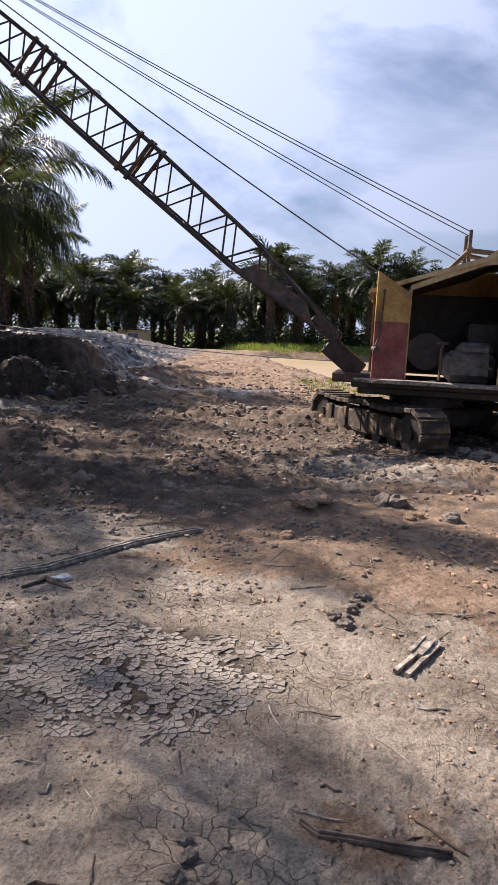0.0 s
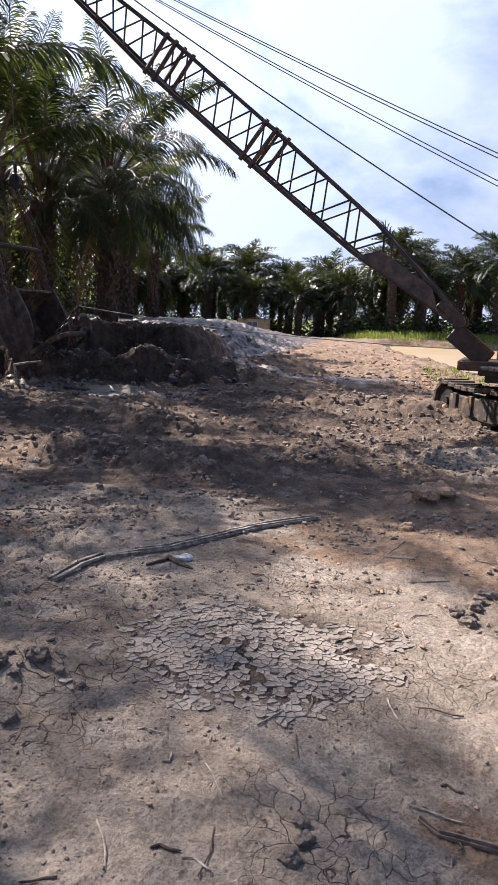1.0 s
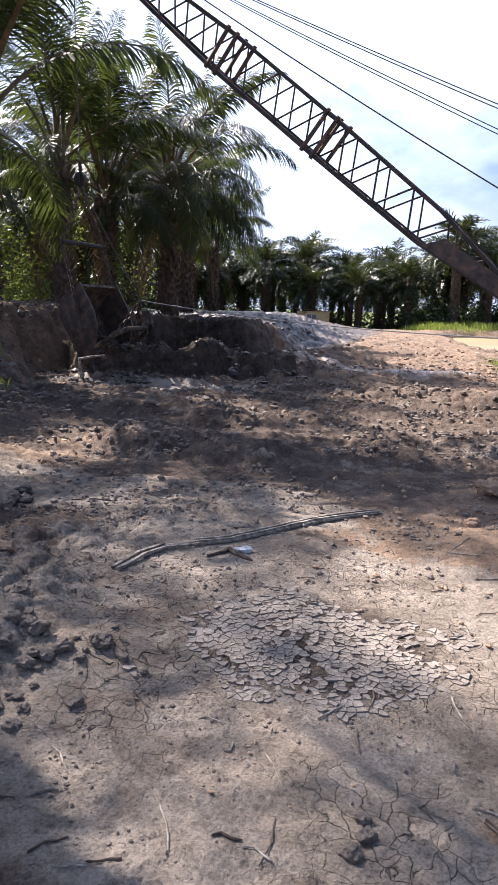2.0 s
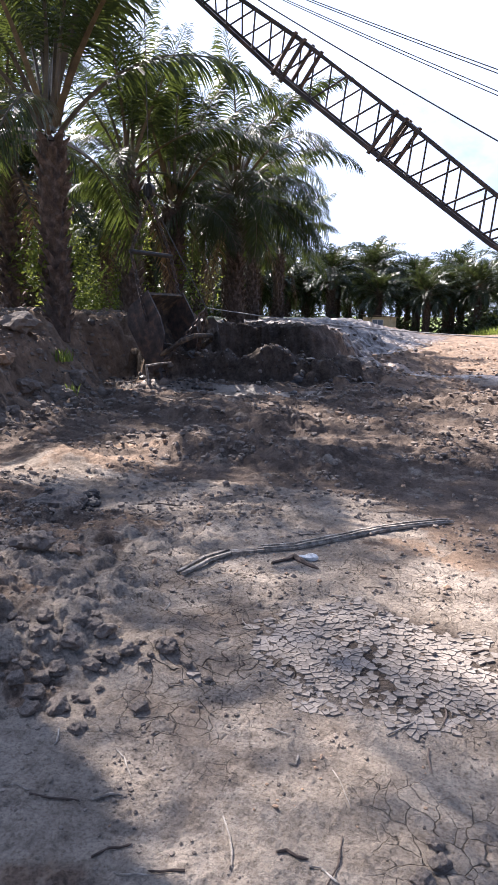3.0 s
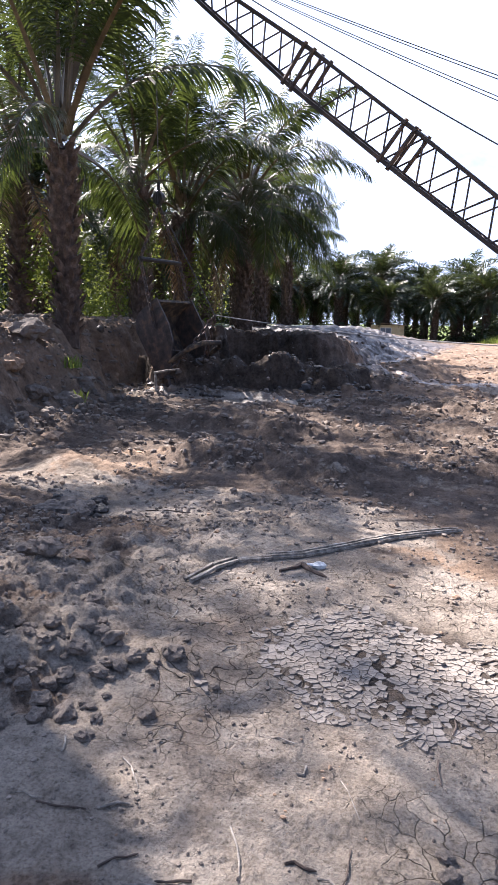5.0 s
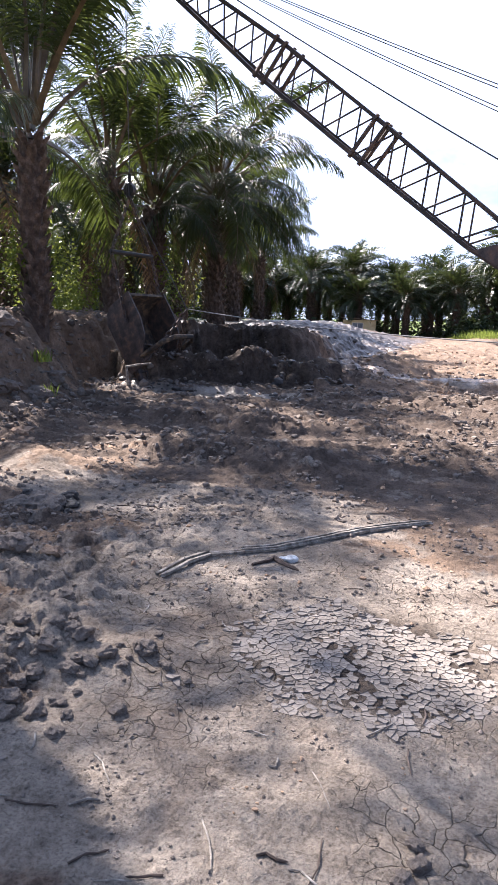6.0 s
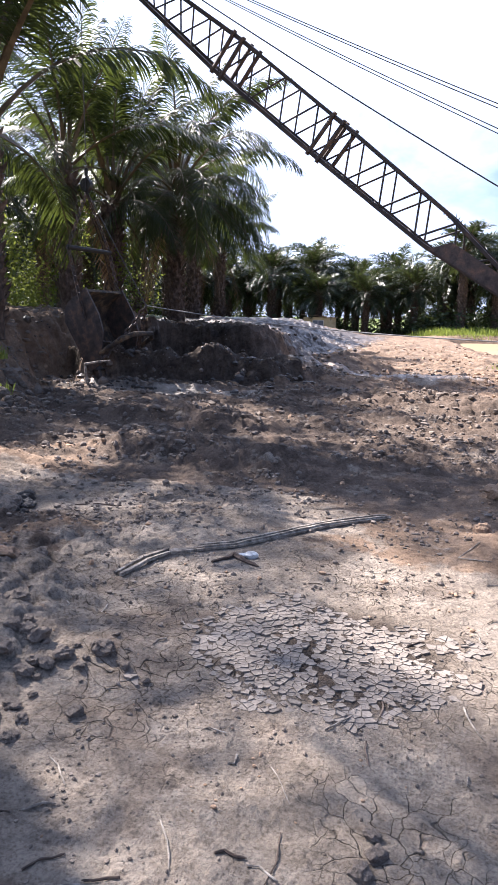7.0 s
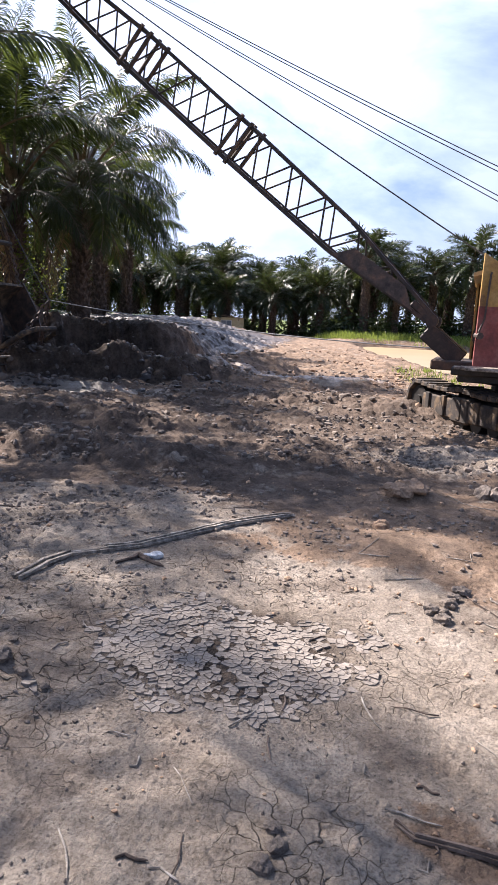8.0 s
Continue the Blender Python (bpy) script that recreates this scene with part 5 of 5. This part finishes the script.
LUMPS = {m.name: [finish(rough_ball(60 + k, 3), "earth_clod", m) for k in range(4)] for m in (M_CLOD, M_SANDCLOD, M_PLATE, M_WETCLOD)}
clods = ((0.62, 6.37, 0.12, M_SANDCLOD), (0.76, 6.48, 0.13, M_SANDCLOD), (0.66, 6.55, 0.09, M_SANDCLOD), (0.41, 5.42, 0.07, M_SANDCLOD), (1.23, 5.83, 0.055, M_SANDCLOD), (1.63, 6.19, 0.055, M_SANDCLOD), (1.74, 6.26, 0.06, M_SANDCLOD),
         (2.04, 6.2, 0.09, M_CLOD), (1.49, 6.74, 0.1, M_CLOD), (1.62, 6.7, 0.11, M_CLOD), (3.27, 9.7, 0.13, M_PLATE), (3.38, 9.5, 0.11, M_PLATE), (3.53, 9.54, 0.15, M_PLATE), (3.6, 9.2, 0.12, M_PLATE),
         (0.6, 3.85, 0.045, M_CLOD), (0.72, 3.95, 0.05, M_CLOD), (0.83, 4.17, 0.05, M_CLOD), (0.65, 3.74, 0.05, M_CLOD), (0.76, 4.06, 0.04, M_CLOD), (0.68, 3.84, 0.035, M_CLOD),
         (-1.70, 2.16, 0.046, M_CLOD), (-1.66, 2.26, 0.034, M_CLOD), (-1.80, 2.10, 0.043, M_CLOD), (-1.57, 2.19, 0.028, M_CLOD), (-1.79, 2.66, 0.050, M_CLOD), (-1.62, 2.60, 0.046, M_CLOD), (-1.93, 2.66, 0.043, M_CLOD),
         (-1.50, 2.70, 0.037, M_CLOD), (-1.72, 2.44, 0.037, M_CLOD), (-1.86, 2.36, 0.040, M_CLOD), (-1.95, 2.2, 0.043, M_CLOD), (-3.52, 4.66, 0.13, M_CLOD), (-3.38, 4.6, 0.1, M_CLOD), (-3.62, 4.55, 0.1, M_CLOD), (-3.44, 4.75, 0.12, M_CLOD),
         (-7.07, 9.47, 0.2, M_CLOD), (-7.28, 8.99, 0.17, M_CLOD), (-5.77, 7.4, 0.13, M_SANDCLOD), (-7.23, 10.2, 0.2, M_CLOD), (-6.5, 8.3, 0.14, M_CLOD), (-7.9, 9.6, 0.3, M_CLOD), (-7.6, 8.7, 0.2, M_SANDCLOD),
         (-2.6, 3.55, 0.08, M_SANDCLOD), (-2.75, 3.4, 0.09, M_CLOD), (-2.95, 3.5, 0.09, M_CLOD), (-2.4, 3.62, 0.06, M_CLOD), (-0.12, 1.9, 0.03, M_CLOD), (-0.16, 1.82, 0.035, M_CLOD), (-0.14, 1.98, 0.025, M_CLOD))
CLOD_LABELS = {M_CLOD.name: "grey-brown clay clod on churned earth", M_SANDCLOD.name: "orange sandy clod on bare earth", M_PLATE.name: "pale dry lump of clay beside the tracks", M_WETCLOD.name: "dark damp clay clod in a small heap"}
crng = random.Random(77)
# the crumbled heap beside the silt, and the one by the pit's wet ground
for k in range(70):
    x, y = crng.gauss(-2.05, 0.34), crng.gauss(2.52, 0.2)
    clods += ((x, y, 0.018 + 0.035 * crng.random() ** 2.5, M_CLOD),)
for k in range(24):
    clods += ((crng.gauss(-3.55, 0.16), crng.gauss(4.85, 0.14), 0.03 + 0.05 * crng.random() ** 2, M_WETCLOD),)
for k, (x, y, r, m) in enumerate(clods):
    ob = new("earth_clod", LUMPS[m.name][k % 4])
    ob.matrix_world = pose(x, y, ground_z(x, y) + r * 0.3, 0, 0, crng.uniform(0, 360)) @ Matrix.Diagonal((r, r * crng.uniform(0.75, 1.1), r * crng.uniform(0.8, 1.1), 1))
    tagged(ob, CLOD_LABELS[m.name], "clod", "clay clods")


def scattered(name, count, mat, seed, lo, hi, size, keep, label):
    """Countless small clods: knobbly eight to twenty sided grains, joined."""
    rng = np.random.default_rng(seed)
    r = np.exp(rng.uniform(np.log(lo), np.log(hi), count * 4))
    a = np.radians(rng.uniform(-47, 33, count * 4))
    x, y = r * np.sin(a), r * np.cos(a)
    ok = rng.random(count * 4) < keep(x, y)
    x, y, r = x[ok][:count], y[ok][:count], r[ok][:count]
    n = len(x)
    s = size * (0.4 + 1.6 * rng.random(n) ** 3.2) * np.clip(r / 8, 0.2, 2.2)
    z = height(x, y) + relief(x, y)
    bm = bmesh.new()
    bmesh.ops.create_icosphere(bm, subdivisions=1, radius=1.0)
    bm.verts.ensure_lookup_table()
    v0 = np.array([v.co for v in bm.verts])
    f0 = np.array([[v.index for v in f.verts] for f in bm.faces])
    bm.free()
    k = len(v0)
    v = v0[None] * (1 + rng.normal(0, 0.2, (n, k, 1))) * (rng.uniform(0.7, 1.3, (n, 1, 3)) * (1, 1, 0.75)) * s[:, None, None]
    v += np.stack([x, y, z + s * 0.25], -1)[:, None]
    f = f0[None] + (np.arange(n) * k)[:, None, None]
    me = mesh_of(name, v.reshape(-1, 3).tolist(), f.reshape(-1, 3).tolist(), [mat])
    return tagged(new(name, me), label, "soil", kind="stuff")


def rough_land(x, y):
    return np.clip(churn(x, y) * 0.9, 0, 1) ** 1.5 * np.clip(0.5 + 2.2 * fbm(x * 0.9, y * 1.6, 3, 140), 0, 1)


scattered("clay_crumbs", 7000, M_CLOD, 1, 1.7, 26, 0.02, rough_land, "loose grey-brown clay crumbs over the churned earth")
scattered("sandy_crumbs", 2200, M_SANDCLOD, 2, 2.0, 22, 0.022, lambda x, y: np.clip(0.1 + blob(x, y, 1.4, 5.2, 1.8, 1.8, 0, 0.6) + 0.4 * step(fbm(x * 0.5, y * 0.5, 3, 95), 0, 0.3), 0, 1) * np.clip(0.4 + 2 * fbm(x * 2, y * 2, 2, 150), 0, 1), "orange sandy crumbs on bare earth")
scattered("fine_crumbs", 4500, M_CLOD, 3, 1.4, 6, 0.018, lambda x, y: np.clip(0.2 + 1.6 * fbm(x * 1.6, y * 1.6, 3, 160), 0, 1), "small dark soil crumbs on dried silt")


scattered("bank_clods", 2600, M_CLOD, 4, 7, 24, 0.028, lambda x, y: step(-x, 5.6, 6.6) * (1 - step(y, 19, 24)) * np.clip(0.35 + 2 * fbm(x * 1.2, y * 1.2, 3, 210), 0, 1), "grey-brown clods strewn over the clay bank")
scattered("pit_clods", 2200, M_WETCLOD, 5, 11, 30, 0.03, lambda x, y: np.clip(blob(x, y, -6.0, 15.2, 3.2, 2.6, 12, 0.4) + 0.4 * step(y, 20.5, 22) * (1 - step(x, -5, -2)), 0, 1) * np.clip(0.4 + 2 * fbm(x * 1.3, y * 1.3, 3, 220), 0, 1), "dark wet clay clods round the pit")
scattered("furrow_clods", 6500, M_CLOD, 7, 4.8, 15, 0.023, lambda x, y: np.clip(churn(x, y), 0, 1) * np.clip(0.1 + 2.6 * fbm(x * 1.1, y * 1.9, 3, 310), 0, 1), "brown clods broken over the rutted earth")
scattered("field_clods", 3000, M_SANDCLOD, 6, 13, 45, 0.02, lambda x, y: step(y, 14, 17) * step(x, -3.6, -2) * (1 - step(x, 2.0, 3.5)) * np.clip(0.2 + 2.2 * fbm(x * 0.8, y * 0.5, 3, 230), 0, 1), "orange-brown clods over the field beyond the pit")


# ---- curled plates of dried silt, on the ground ----
def cell_polygon(i, seeds, reach):
    """The cell of one seed: half-plane cuts of a square."""
    cx, cy = seeds[i]
    poly = [(cx - reach, cy - reach), (cx + reach, cy - reach), (cx + reach, cy + reach), (cx - reach, cy + reach)]
    for j, (sx, sy) in enumerate(seeds):
        dx, dy = sx - cx, sy - cy
        if j == i or dx * dx + dy * dy > 4 * reach * reach:
            continue
        mx, my = (sx + cx) / 2, (sy + cy) / 2
        cut = []
        for (ax, ay), (bx, by) in zip(poly, poly[1:] + poly[:1]):
            da, db = (ax - mx) * dx + (ay - my) * dy, (bx - mx) * dx + (by - my) * dy
            if da <= 0:
                cut.append((ax, ay))
            if da * db < 0:
                t = da / (da - db)
                cut.append((ax + (bx - ax) * t, ay + (by - ay) * t))
        poly = cut
        if len(poly) < 3:
            break
    return poly


plate_rng = random.Random(9)
seeds, GAP = [], 0.034
for r in range(42):
    for c in range(52):
        x = -1.35 + (c + 0.5 * (r % 2)) * GAP + plate_rng.uniform(-0.55, 0.55) * GAP
        y = 2.5 + r * GAP + plate_rng.uniform(-0.55, 0.55) * GAP
        if plate_rng.random() < 0.14:
            continue
        seeds.append((x, y))


def plate_mesh(poly, cx, cy, lift, curl):
    """A plate with raised rim, its edges drawn in from the crack."""
    n = len(poly)
    vs, fs = [], []
    for shrink, z in ((0.9, -0.02), (0.94, lift + curl), (0.85, lift + 0.3 * curl)):
        for px, py in poly:
            vs.append(((px - cx) * shrink, (py - cy) * shrink, z + (curl * plate_rng.uniform(-0.4, 0.8) if shrink > 0.88 else 0)))
    vs.append((0, 0, lift - curl * 0.3))
    for ring in (0, 1):
        for k in range(n):
            a, b = ring * n + k, ring * n + (k + 1) % n
            fs.append((a, b, b + n, a + n))
    for k in range(n):
        fs.append((2 * n + k, 2 * n + (k + 1) % n, 3 * n))
    return mesh_of("silt_plate", vs, fs, [M_PLATE])


count = 0
loose = []
order = sorted(range(len(seeds)), key=lambda k: math.hypot(seeds[k][0] + 0.5, (seeds[k][1] - 3.0) * 1.3))
for i in order:
    x, y = seeds[i]
    inside = blob(np.array([x]), np.array([y]), -0.5, 3.15, 0.62, 0.5, -10, 0.45)[0] + 1.0 * vnoise(np.array([x * 4]), np.array([y * 5]), 7)[0]
    if inside < 0.35 or (inside < 0.75 and plate_rng.random() < 0.3):
        continue
    poly = cell_polygon(i, seeds, GAP * 1.6)
    if len(poly) < 4:
        continue
    me = plate_mesh(poly, x, y, 0.001 + 0.004 * plate_rng.random(), 0.003 * plate_rng.random())
    tilt = pose(x, y, ground_z(x, y), plate_rng.uniform(-2.5, 2.5), plate_rng.uniform(-2.5, 2.5))
    if count >= 300:
        loose.append((me, tilt))
    else:
        ob = new("silt_plate", me)
        ob.parent = ground
        ob.matrix_world = tilt
    count += 1
# the outer plates, joined
vs, fs = [], []
for me, tilt in loose:
    b = len(vs)
    vs += [tilt @ v.co for v in me.vertices]
    fs += [tuple(b + k for k in p.vertices) for p in me.polygons]
if vs:
    rim = new("silt_flakes", mesh_of("silt_flakes", vs, fs, [M_PLATE]))
    rim.parent = ground
    tagged(rim, kind="stuff")
